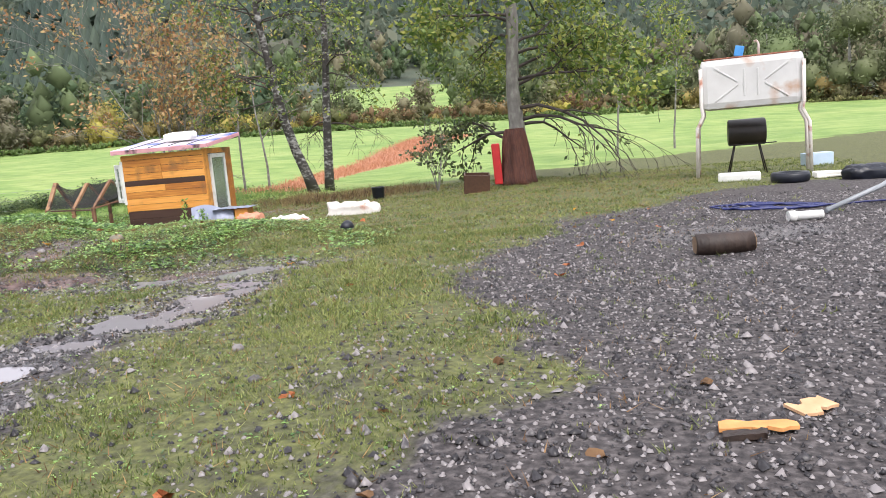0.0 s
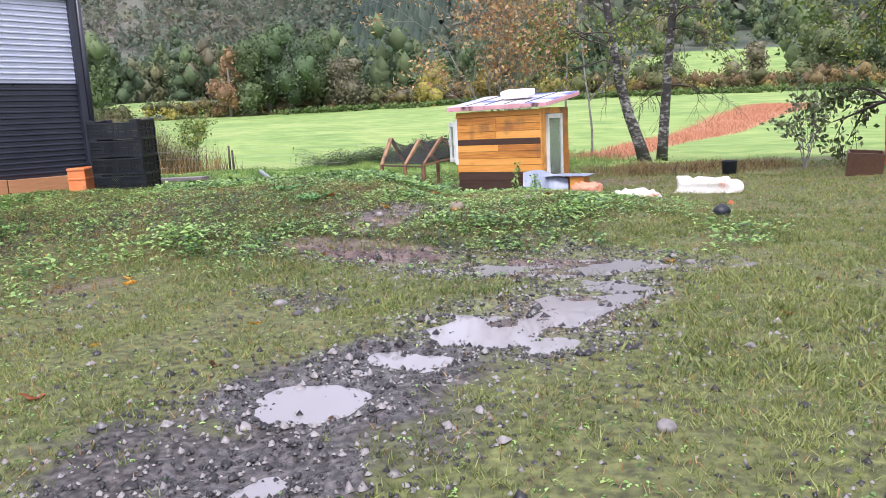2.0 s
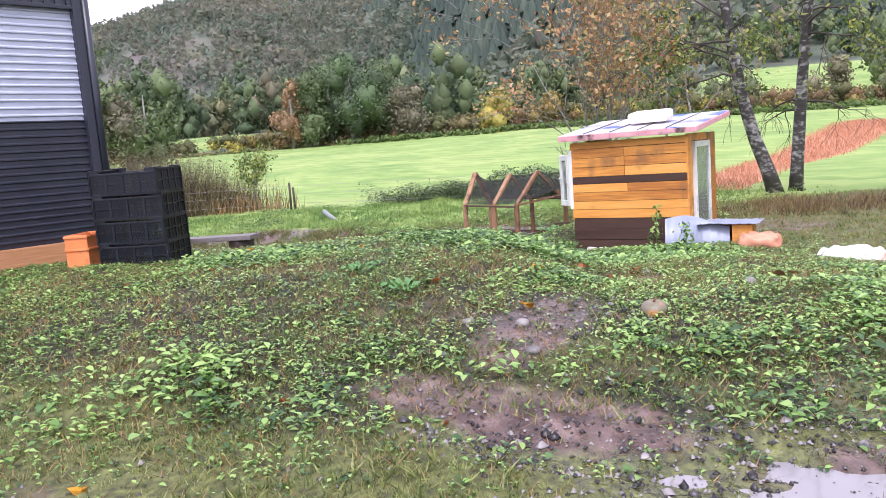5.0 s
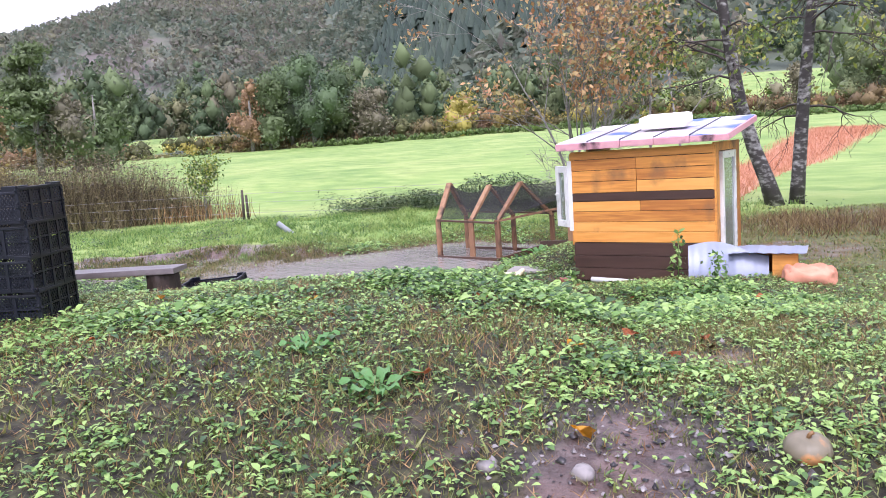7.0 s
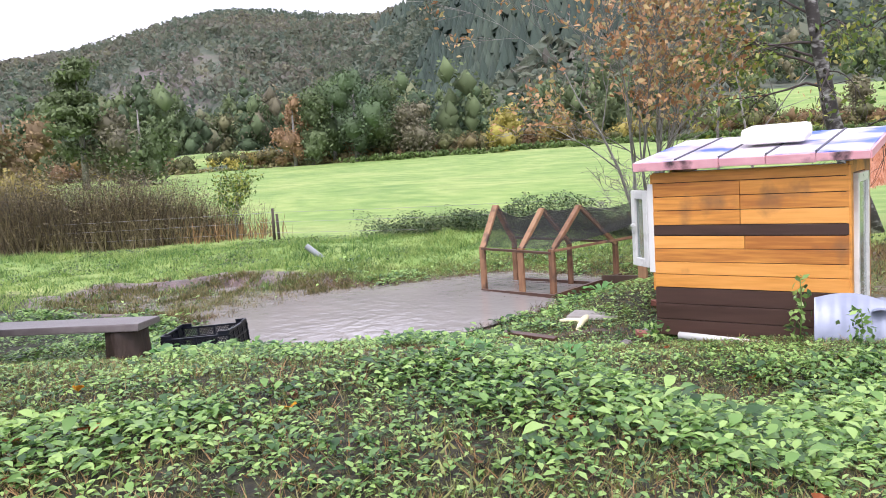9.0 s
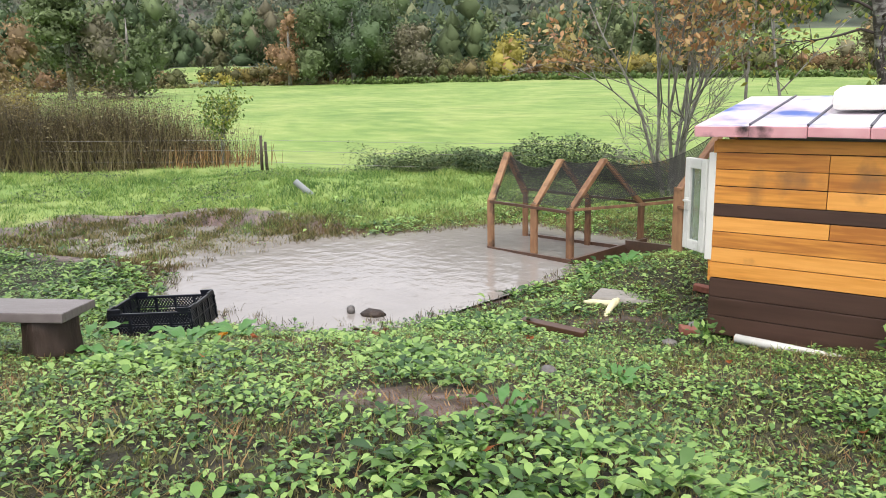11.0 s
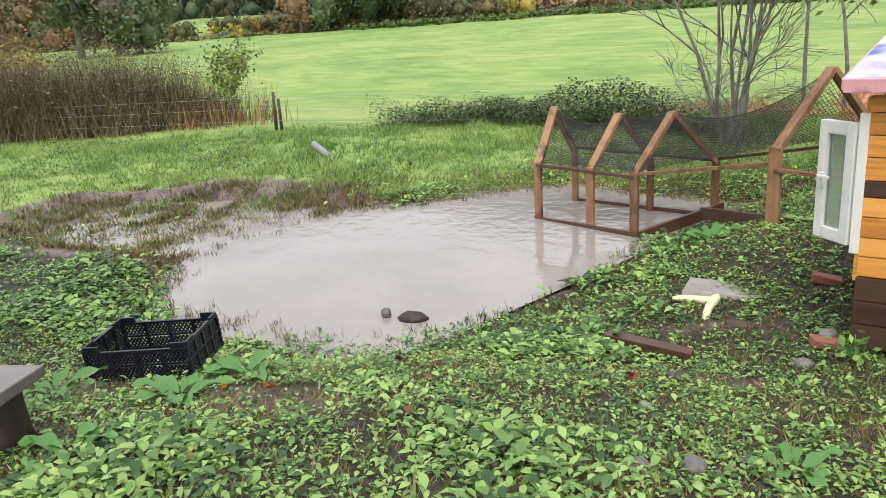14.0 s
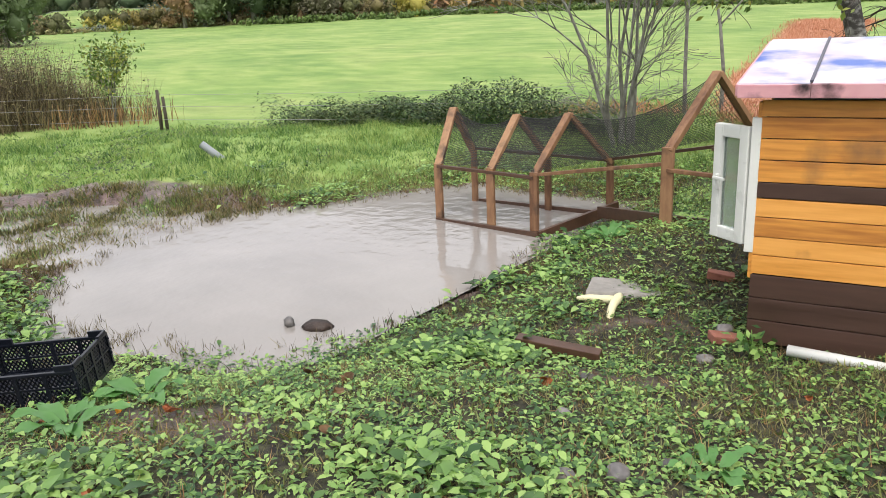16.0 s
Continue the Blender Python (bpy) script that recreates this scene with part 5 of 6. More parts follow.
def blades(x, y, z, tall, wide, lean=0.5):
    """A tapering bent blade of two faces at each place."""
    n = len(x)
    a = rng.uniform(0, math.tau, n)
    side = np.stack([np.cos(a), np.sin(a), np.zeros(n)], -1)
    b = rng.uniform(0, math.tau, n)
    out = np.stack([np.cos(b), np.sin(b), np.zeros(n)], -1) * (rng.uniform(0, lean, n) * tall)[:, None]
    root = np.stack([x, y, z], -1)
    up = np.zeros((n, 3))
    up[:, 2] = tall
    w = np.broadcast_to(wide, (n,))[:, None]
    v = np.stack([root - side * w, root + side * w, root + up * 0.55 + out * 0.4 + side * w * 0.8, root + up + out, root + up * 0.55 + out * 0.4 - side * w * 0.8], 1)
    k = np.arange(n)[:, None] * 5
    f = np.concatenate([k + np.array([[0, 1, 2]]), k + np.array([[0, 2, 4]]), k + np.array([[4, 2, 3]])])
    return v.reshape(-1, 3), f


def spears(x, y, z, tall, wide, lean=0.5):
    """A single narrow leaf of grass at each place."""
    n = len(x)
    a, b = rng.uniform(0, math.tau, n), rng.uniform(0, math.tau, n)
    side = np.stack([np.cos(a), np.sin(a), np.zeros(n)], -1) * wide
    tip = np.stack([np.cos(b), np.sin(b), np.zeros(n)], -1) * (rng.uniform(0, lean, n) * tall)[:, None]
    tip[:, 2] = tall
    root = np.stack([x, y, z], -1)
    return np.stack([root - side, root + side, root + tip], 1).reshape(-1, 3), np.arange(3 * n).reshape(n, 3)


def tufts(x, y, each, spread):
    """Several places round each of those given."""
    n = each * len(x)
    return np.repeat(x, each) + rng.normal(0, spread, n), np.repeat(y, each) + rng.normal(0, spread, n)


def broad_leaves(x, y, z, size, rise=0.5):
    """Folded oval leaves that spring from a place and arch outwards: four faces each."""
    n = len(x)
    a = rng.uniform(0, math.tau, n)
    out = np.stack([np.cos(a), np.sin(a), rise * rng.uniform(0.2, 1.6, n)], -1)
    out = unit(out)
    side = np.stack([-np.sin(a), np.cos(a), rng.uniform(-0.4, 0.4, n)], -1)
    size = size[:, None]
    root = np.stack([x, y, z], -1) + out * size * 0.4
    drop = np.array([0, 0, -0.3]) * size
    hump = np.array([0, 0, 0.1]) * size

    def at(u, w):
        return root + out * size * u + drop * u * u + side * size * w + hump * abs(w) * 3

    v = np.stack([root, at(0.42, 0.25), at(0.8, 0.2), at(1.15, 0.0), at(0.8, -0.2), at(0.42, -0.25)], 1)
    k = np.arange(n)[:, None] * 6
    f = np.concatenate([k + np.array([t]) for t in ((0, 1, 5), (1, 2, 3), (3, 4, 5), (1, 3, 5))])
    return v.reshape(-1, 3), f


def stuff(name, v, f, mat, label, category):
    return tagged(new(name, mesh_of(name, v, f, mat)), label, category, kind="stuff")


def scatter(n, x0, x1, y0, y1, amount):
    x, y = rng.uniform(x0, x1, n), rng.uniform(y0, y1, n)
    keep = rng.uniform(0, 1, n) < amount(x, y)
    return x[keep], y[keep]


# weeds on the mound and banks: rosettes of broad leaves, with creeping grass and dead stems between
def near_weeds(x, y):
    s, r = along(x, y)
    return weed_amount(x, y) * (1 - 0.6 * smooth01(12.5, 14.5, s))


x, y = scatter(125000, -16, 0, 1.5, 18, near_weeds)
x, y = tufts(x, y, 5, 0.02)
patch = smooth01(-0.1, 0.5, fbm(x, y, 0.9, 2, 81))
size = rng.uniform(0.015, 0.038, len(x)) * (1 + 0.85 * patch) * (1 + 0.6 * (rng.uniform(0, 1, len(x)) > 0.9)) * (1 + 0.4 * smooth01(12.5, 14.5, along(x, y)[0]))
v, f = broad_leaves(x, y, height(x, y) + rng.uniform(0, 1, len(x)) * (0.02 + 0.055 * patch), size, 0.6)
stuff("low_weeds", v, f, m_weed, "low broad-leaved green weeds covering the bank", "weeds")


def creeping_amount(x, y):
    a = weed_zone(x, y) * smooth01(18, 15, along(x, y)[0]) * (inside_distance(x, y, POND) < -0.05)
    return a * (1 - 0.85 * np.clip(mud_mask(x, y) * 1.2, 0, 1)) * np.clip(0.6 + 0.6 * fbm(x, y, 0.7, 2, 85), 0, 1)


x, y = tufts(*scatter(90000, -13, 0, 1.5, 15, creeping_amount), 6, 0.02)
v, f = spears(x, y, height(x, y) - 0.003, rng.uniform(0.015, 0.055, len(x)), 0.003, 1.5)
stuff("creeping_grass", v, f, m_moss, "fine dull green grass growing through the weeds", "grass")
x, y = tufts(*scatter(48000, -13, 0, 1.5, 15, lambda x, y: creeping_amount(x, y) * (1 - 0.75 * smooth01(7.5, 9.5, along(x, y)[0]))), 3, 0.03)
v, f = spears(x, y, height(x, y), rng.uniform(0.02, 0.08, len(x)), 0.0032, 1.8)
stuff("dead_stems", v, f, m_straw, "brown dead stems among the weeds", "stems")

x, y = tufts(*scatter(16000, -5, 4, 0, 13, lambda x, y: (1 - gravel_mask(x, y)) * (1 - np.clip(1.2 * mud_mask(x, y), 0, 1)) * (0.4 + 0.6 * fbm(x, y, 1.2, 2, 75))), 4, 0.012)
v, f = broad_leaves(x, y, height(x, y), rng.uniform(0.01, 0.026, len(x)), 0.3)
stuff("yard_weeds", v, f, m_weed, "small scattered weeds among the yard grass", "weeds")


# short turf in the yard, closest where the walk leads
def turf_amount(x, y):
    s, r = along(x, y)
    a = (1 - 0.97 * np.clip(gravel_mask(x, y) * 1.15, 0, 1)) * (1 - 0.7 * np.clip(mud_mask(x, y) * 1.2, 0, 1))
    a = a * (1 - 0.45 * weed_amount(x, y)) * smooth01(0.0, -1.0, puddle_mask(x, y)) * (inside_distance(x, y, POND) < -0.05) * smooth01(30, 18, s)
    return np.clip(a * (0.5 + 0.85 * fbm(x, y, 0.45, 3, 91)), 0, 1)


xn, yn = tufts(*scatter(70000, -5, 3.6, -0.5, 9, turf_amount), 7, 0.02)
xf, yf = tufts(*scatter(40000, -13, 7, 3, 20, turf_amount), 6, 0.03)
x, y = np.concatenate([xn, xf]), np.concatenate([yn, yf])
wide = np.concatenate([np.full(len(xn), 0.0032), np.full(len(xf), 0.008)])[:, None]
v, f = spears(x, y, height(x, y) - 0.004, rng.uniform(0.012, 0.04, len(x)) * (1 + 0.6 * (wide[:, 0] > 0.004)), wide, 1.6)
stuff("turf", v, f, m_grass, "short wet yellow-green grass of the yard", "grass")
x, y = tufts(*scatter(50000, -9, 4, -0.5, 19, lambda x, y: np.clip(0.4 + 0.6 * mud_mask(x, y), 0, 1) * (puddle_mask(x, y) < -0.1) * (1 - 0.9 * gravel_mask(x, y))), 3, 0.03)
v, f = spears(x, y, height(x, y) - 0.003, rng.uniform(0.012, 0.05, len(x)), 0.0036, 2.0)
stuff("dead_grass", v, f, m_straw, "thin brown dead grass over the mud", "grass")


# rank grass of the far banks and the ditch
def bank_amount(x, y):
    s, r = along(x, y)
    a = smooth01(15.5, 18, s) * smooth01(30, 26, s) * smooth01(9, 5, r) * (inside_distance(x, y, POND) < -0.5)
    return a * (1 - 0.9 * mud_mask(x, y)) * (0.7 + 0.5 * fbm(x, y, 1.5, 2, 101))


x, y = tufts(*scatter(62000, -32, -2, 8, 28, bank_amount), 9, 0.05)
clump = smooth01(-0.2, 0.5, fbm(x, y, 0.8, 3, 103))
v, f = spears(x, y, height(x, y) - 0.01, rng.uniform(0.03, 0.1, len(x)) * (1 + 1.3 * clump), 0.008, 1.4)
stuff("bank_grass", v, f, m_tall, "rank green grass on the banks behind the pond", "grass")
x, y = scatter(26000, -23, -9, 17, 22.5, lambda x, y: smooth01(0, 0.4, oval(x, y, -16.2, 19.7, 5.6, 1.15, 6)))
x, y = np.repeat(x, 5) + rng.normal(0, 0.06, 5 * len(x)), np.repeat(y, 5) + rng.normal(0, 0.06, 5 * len(y))
v, f = broad_leaves(x, y, height(x, y) + rng.uniform(0.0, 1.0, len(x)) * np.clip(0.58 + 0.5 * fbm(x, y, 1.0, 3, 105), 0.1, 1.1), rng.uniform(0.04, 0.1, len(x)), 0.9)
stuff("ditch_plants", v, f, m_ditch, "dense dark green plants filling the ditch", "weeds")

x, y = tufts(*scatter(15000, -30, -5, 9, 27, lambda x, y: bank_amount(x, y) * smooth01(0.0, 0.35, fbm(x, y, 1.5, 3, 109))), 3, 0.05)
v, f = broad_leaves(x, y, height(x, y) + rng.uniform(0.0, 0.18, len(x)), rng.uniform(0.04, 0.09, len(x)), 0.8)
stuff("bank_weeds", v, f, m_ditch, "dark green weed clumps on the banks behind the pond", "weeds")
# withered heap behind the coop
x, y = tufts(*scatter(5000, -9, -1.5, 14, 20, lambda x, y: smooth01(0, 0.4, oval(x, y, -5.4, 16.8, 3.4, 2.0, 30)) * (0.6 + 0.6 * fbm(x, y, 0.8, 2, 115))), 6, 0.08)
v, f = spears(x, y, height(x, y) - 0.01, rng.uniform(0.05, 0.3, len(x)) * (0.6 + 0.5 * smooth01(-0.2, 0.5, fbm(x, y, 0.9, 2, 116))), 0.008, 1.3)
stuff("withered_weeds", v, f, m_rim, "low heap of withered brown weeds behind the coop", "weeds")
# matted brown tufts on the rim behind the pond
def rim_amount(x, y):
    d = inside_distance(x, y, POND) + 0.4 * fbm(x, y, 0.7, 2, 107)
    return smooth01(-1.5, -0.7, d) * smooth01(0.0, -0.15, d) * smooth01(13.6, 15.2, along(x, y)[0])


x, y = tufts(*scatter(13000, -19, -9, 9, 17.5, rim_amount), 8, 0.05)
v, f = spears(x, y, height(x, y) - 0.01, rng.uniform(0.03, 0.1, len(x)), 0.006, 1.8)
stuff("rim_tufts", v, f, m_rim, "matted brown and olive tufts on the pond's far rim", "grass")
# a belt of olive grass outside the brown rim
x, y = tufts(*scatter(9000, -21, -9, 9, 19, lambda x, y: rim_amount(x + 0.5, y - 0.9) * smooth01(-0.5, -0.9, inside_distance(x, y, POND))), 8, 0.06)
v, f = spears(x, y, height(x, y) - 0.01, rng.uniform(0.04, 0.13, len(x)), 0.007, 1.5)
stuff("olive_tufts", v, f, m_grass, "olive and yellow grass belt behind the pond", "grass")
# marsh tufts at the muddy end of the pond
cx, cy = scatter(620, -19, -12.5, 8.3, 13.3, lambda x, y: smooth01(-0.1, 0.3, oval(x, y, -15.2, 10.9, 3.2, 2.2, 20)) * smooth01(0.1, -0.5, inside_distance(x, y, POND)))
x, y = np.repeat(cx, 40) + rng.normal(0, 0.09, 40 * len(cx)), np.repeat(cy, 40) + rng.normal(0, 0.09, 40 * len(cy))
v, f = blades(x, y, np.maximum(height(x, y), WATER - 0.05), rng.uniform(0.03, 0.12, len(x)), 0.008, 1.4)
stuff("marsh_tufts", v, f, foliage("marsh_grass", (0.06, 0.06, 0.022), (0.13, 0.14, 0.045), (0.25, 0.2, 0.085)), "matted brown and green tufts in wet mud", "grass")
t_edge = rng.uniform(0, 1, 230)
ring = np.array(POND + POND[:1])
seg = rng.integers(0, len(POND), 230)
ex = ring[seg, 0] * (1 - t_edge) + ring[seg + 1, 0] * t_edge + rng.normal(0, 0.1, 230)
ey = ring[seg, 1] * (1 - t_edge) + ring[seg + 1, 1] * t_edge + rng.normal(0, 0.1, 230)
x, y = np.repeat(ex, 8) + rng.normal(0, 0.03, 1840), np.repeat(ey, 8) + rng.normal(0, 0.03, 1840)
v, f = blades(x, y, np.maximum(height(x, y), WATER - 0.03), rng.uniform(0.03, 0.14, len(x)), 0.003, 0.9)
stuff("shore_grass", v, f, m_reed, "thin brown stems along the water's edge", "grass")

# withered stalks by the fence
cx, cy = scatter(9000, -40, -24, 6, 21, lambda x, y: smooth01(0, 0.5, oval(x, y, -31, 13.8, 7.6, 3.2, 55)))
tall = (1.1 + 1.6 * smooth01(0, 0.6, oval(cx, cy, -31, 13.8, 7.6, 3.2, 55))) * rng.uniform(0.7, 1.1, len(cx))
sx, sy = tufts(cx, cy, 9, 0.12)
v1, f1 = spears(sx, sy, height(sx, sy), np.repeat(tall, 9) * rng.uniform(0.4, 1.12, len(sx)) * (1 + 0.25 * fbm(sx, sy, 1.6, 2, 117)), 0.011, 0.7)
lx, ly = tufts(cx, cy, 11, 0.14)
v2, f2 = broad_leaves(lx, ly, height(lx, ly) + np.repeat(tall, 11) * rng.uniform(0.08, 1.0, len(lx)), rng.uniform(0.06, 0.14, len(lx)), 0.5)
stuff("withered_stalks", *merge((v1, f1), (v2, f2)), m_reed, "thicket of tall withered brown stalks by the fence", "thicket")
cx, cy = scatter(2600, -31, -24, 13, 21, lambda x, y: smooth01(0, 0.6, oval(x, y, -26.5, 17.6, 2.6, 1.2, 50)))
v, f = blades(cx, cy, height(cx, cy), rng.uniform(0.3, 0.9, len(cx)), 0.012, 0.6)
stuff("straw_tufts", v, f, m_straw, "dry straw-coloured grass by the fence stake", "grass")
# dead fern along the ditch
cx, cy = scatter(60000, -22, -6, 19, 70, lambda x, y: 0.8 * fern_mask(x, y))
v, f = blades(cx, cy, height(cx, cy), rng.uniform(0.08, 0.28, len(cx)), 0.014, 1.4)
stuff("dead_ferns", v, f, m_fern, "band of dead orange-brown fern along the ditch", "ferns")

# gravel
x, y = scatter(118000, -4, 7, 0, 11, lambda x, y: np.clip(gravel_mask(x, y) * 0.9 * smooth01(14, 4, y) + 0.03 + 0.1 * smooth01(7, 3, y) * smooth01(-0.3, 0.5, fbm(x, y, 0.8, 3, 97)) + 0.6 * smooth01(-0.7, -0.2, puddle_mask(x, y)) * (0.25 + 0.75 * smooth01(0.5, 0.0, puddle_mask(x, y))), 0, 1))
n = len(x)
size = rng.uniform(0.004, 0.015, n) * (1 + 1.1 * (rng.uniform(0, 1, n) > 0.93))
cent = np.stack([x, y, height(x, y) + size * 0.15], -1)
turn = rng.uniform(0, math.tau, n)
shape = np.array([[1, 0, 0], [0, 1, 0], [-1, 0, 0], [0, -1, 0], [0, 0, 0.95], [0, 0, -0.5]], float)
v = shape[None] * size[:, None, None] * rng.uniform(0.6, 1.3, (n, 6, 1)) + rng.normal(0, 0.12, (n, 6, 3)) * size[:, None, None]
c, s = np.cos(turn)[:, None], np.sin(turn)[:, None]
v = np.stack([v[..., 0] * c - v[..., 1] * s, v[..., 0] * s + v[..., 1] * c, v[..., 2]], -1) + cent[:, None]
tri = np.array([[0, 1, 4], [1, 2, 4], [2, 3, 4], [3, 0, 4], [0, 5, 1], [2, 5, 3]])
f = (np.arange(n)[:, None, None] * 6 + tri[None]).reshape(-1, 3)
stuff("gravel", v.reshape(-1, 3), f, m_gravel, "wet grey crushed gravel strewn over the yard", "gravel")


# big dock plants
def dock(x, y, size, label, leaves=8):
    plant = thing("dock_plant", pose(x, y, ground_at(x, y)), label, "plant", "dock plants")
    for k in range(leaves):
        bm = bmesh.new()
        a = k * 2.4 + random.uniform(-0.4, 0.4)
        long, rise = size * random.uniform(0.7, 1.15), random.uniform(0.3, 1.0)
        rows = []
        for i in range(7):
            u = i / 6
            d = 0.04 + long * u
            h = 0.02 + long * (rise * u - 0.75 * rise * u * u)
            w = 0.2 * long * math.sin(math.pi * min(1, u * 0.93 + 0.07)) ** 0.8
            ripple = 0.015 * math.sin(9 * u + k)
            rows.append([bm.verts.new((d, -w, h + 0.04 * long + ripple)), bm.verts.new((d, 0, h)), bm.verts.new((d, w, h + 0.04 * long - ripple))])
        for p, q in zip(rows, rows[1:]):
            for i in range(2):
                bm.faces.new((p[i], p[i + 1], q[i + 1], q[i])).smooth = True
        part("leaf", bm, m_dock, plant).rotation_euler = (0, 0, a)


for x, y, size in ((-9.3, 8.3, 0.24), (-9.05, 7.75, 0.22), (-9.75, 7.35, 0.22), (-4.35, 5.35, 0.16), (-5.0, 5.5, 0.14), (-6.35, 8.9, 0.14), (-8.55, 7.05, 0.18), (-6.05, 7.55, 0.12), (-7.0, 12.2, 0.2), (-8.7, 13.0, 0.24)):
    dock(x, y, size, "broad pale green dock plant growing in the weeds")


# fallen leaves
def fallen_mesh(name, mat, seed):
    bm = bmesh.new()
    rim = []
    for k in range(12):
        a = k * math.tau / 12
        q = (0.8 + 0.25 * math.cos(a) + 0.14 * math.sin(5 * a + seed)) * 0.045
        rim.append(bm.verts.new((q * math.cos(a) * 1.25, q * math.sin(a), 0.012 + 0.012 * math.sin(2 * a + seed))))
    mid = bm.verts.new((0, 0, 0.006))
    for k in range(12):
        bm.faces.new((mid, rim[k], rim[(k + 1) % 12]))
    bmesh.ops.solidify(bm, geom=bm.faces[:], thickness=0.001)
    me = bpy.data.meshes.new(name)
    bm.to_mesh(me)
    bm.free()
    me.materials.append(mat)
    return me


kinds = [(fallen_mesh("fallen_leaf", m_yellow_leaf, 1), "yellow fallen leaf lying on the wet ground"), (fallen_mesh("fallen_leaf", m_orange_leaf, 2), "orange-brown fallen leaf lying on the wet ground"),
         (fallen_mesh("fallen_leaf", m_straw, 3), "dull brown fallen leaf lying on the wet ground")]
for k in range(110):
    x, y = random.uniform(-9.5, 4), random.uniform(0.3, 10.5)
    s, r = along(x, y)
    if float(inside_distance(np.array([x]), np.array([y]), POND)[0]) > -0.1 or s > 13:
        continue
    me, label = kinds[(0, 1, 2, 1, 2, 2, 1)[k % 7]]
    ob = new("fallen_leaf", me)
    q = random.uniform(0.5, 1.15)
    ob.matrix_basis = pose(x, y, ground_at(x, y) + 0.03 * (s > 6), random.uniform(-25, 25), random.uniform(-25, 25), random.uniform(0, 360)) @ Matrix.Scale(q, 4)
    tagged(ob, label, "leaf", "fallen leaves")


# ---- fence ----
def build_fence():
    fence = thing("wire_fence", pose(-22.56, 17.05, -0.4), "old wire fence on a thin double stake", "fence")
    base = Vector((-22.56, 17.05, -0.4))
    for dx, tall, lean in ((0.0, 1.02, 0.03), (0.1, 0.85, -0.02)):
        bm = bmesh.new()
        tube(bm, [(dx, dx, 0), (dx + lean, dx, tall)], [0.045, 0.038], 8)
        part("stake", bm, m_post, fence)
    for h in (0.3, 0.62, 0.9):
        bm = bmesh.new()
        for end in ((-36.0, 9.0), (-13.0, 20.5)):
            b = Vector((end[0], end[1], -0.4)) + Vector((0, 0, h)) - base
            tube(bm, [Vector((0, 0, h)).lerp(b, k / 8) - Vector((0, 0, 0.12 * (k / 8) * (1 - k / 8))) for k in range(9)], [0.005] * 9, 4, False)
        part("wire", bm, m_wire, fence, "thin slack fence wire")


build_fence()


# ---- trees ----
def limb(bm, start, way, long, radius, depth, tips, spread=0.6, droop=0.0, gnarl=0.16, keep=0.5):
    pts, p, d = [Vector(start)], Vector(start), Vector(way).normalized()
    steps = 5
    for k in range(steps):
        d = (d + Vector((random.gauss(0, gnarl), random.gauss(0, gnarl), random.gauss(0, gnarl) * 0.7 - droop))).normalized()
        p = p + d * long / steps
        pts.append(p.copy())
        if depth and k >= 1:
            for _ in range(1 if random.random() < 0.75 else 2):
                side = (d + Vector((random.gauss(0, spread), random.gauss(0, spread), random.gauss(0.05, spread * 0.7)))).normalized()
                limb(bm, p, side, long * random.uniform(0.4, 0.65), radius * (1 - k / steps) * 0.55 + 0.002, depth - 1, tips, spread, droop * 1.3, gnarl, keep)
    tube(bm, pts, [max(radius * (1 - 0.75 * k / steps), 0.004) for k in range(steps + 1)], 5 if radius < 0.04 else 9, False)
    if depth <= 1:
        tips.extend(pts[2:])
    return pts


def crown_mesh(name, tips, each, spread, size, mat, low=-9, share=1.0):
    pts = np.array([tuple(p) for p in tips if p.z > low and random.random() < share] or [(0, 0, 3)])
    c = np.repeat(pts, each, 0) + rng.normal(0, spread, (len(pts) * each, 3))
    return mesh_of(name, *leaf_quads(c, size), mat)


def trunk_tube(points, radii, sides=12):
    bm = bmesh.new()
    tube(bm, points, radii, sides)
    return bm


random.seed(11)
# the orange-leaved tree with several lichened stems
ox, oy = -11.25, 18.96
tree = thing("autumn_tree", pose(ox, oy, ground_at(ox, oy) - 0.05), "small many-stemmed tree with sparse orange leaves", "tree")
tips = []
bm = bmesh.new()
for k in range(7):
    a = k * math.tau / 7 + 0.3
    limb(bm, (0.16 * math.cos(a), 0.16 * math.sin(a), 0), (0.26 * math.cos(a), 0.26 * math.sin(a), 1), random.uniform(3.0, 4.6), 0.042, 3, tips, 0.42, 0.0, 0.1)
for k in range(16):
    a = random.uniform(0, math.tau)
    limb(bm, (0.18 * math.cos(a), 0.18 * math.sin(a), random.uniform(0.3, 1.3)), (math.cos(a), math.sin(a), random.uniform(0.5, 1.3)), random.uniform(0.7, 1.4), 0.012, 2, [], 0.5, 0.0, 0.2)
part("trunk", bm, m_bark, tree, "grey lichen-covered stems")
part("crown", crown_mesh("crown", tips, 3, 0.09, 0.07, m_orange_crown, 2.6, 0.36), None, tree, "sparse orange leaves")

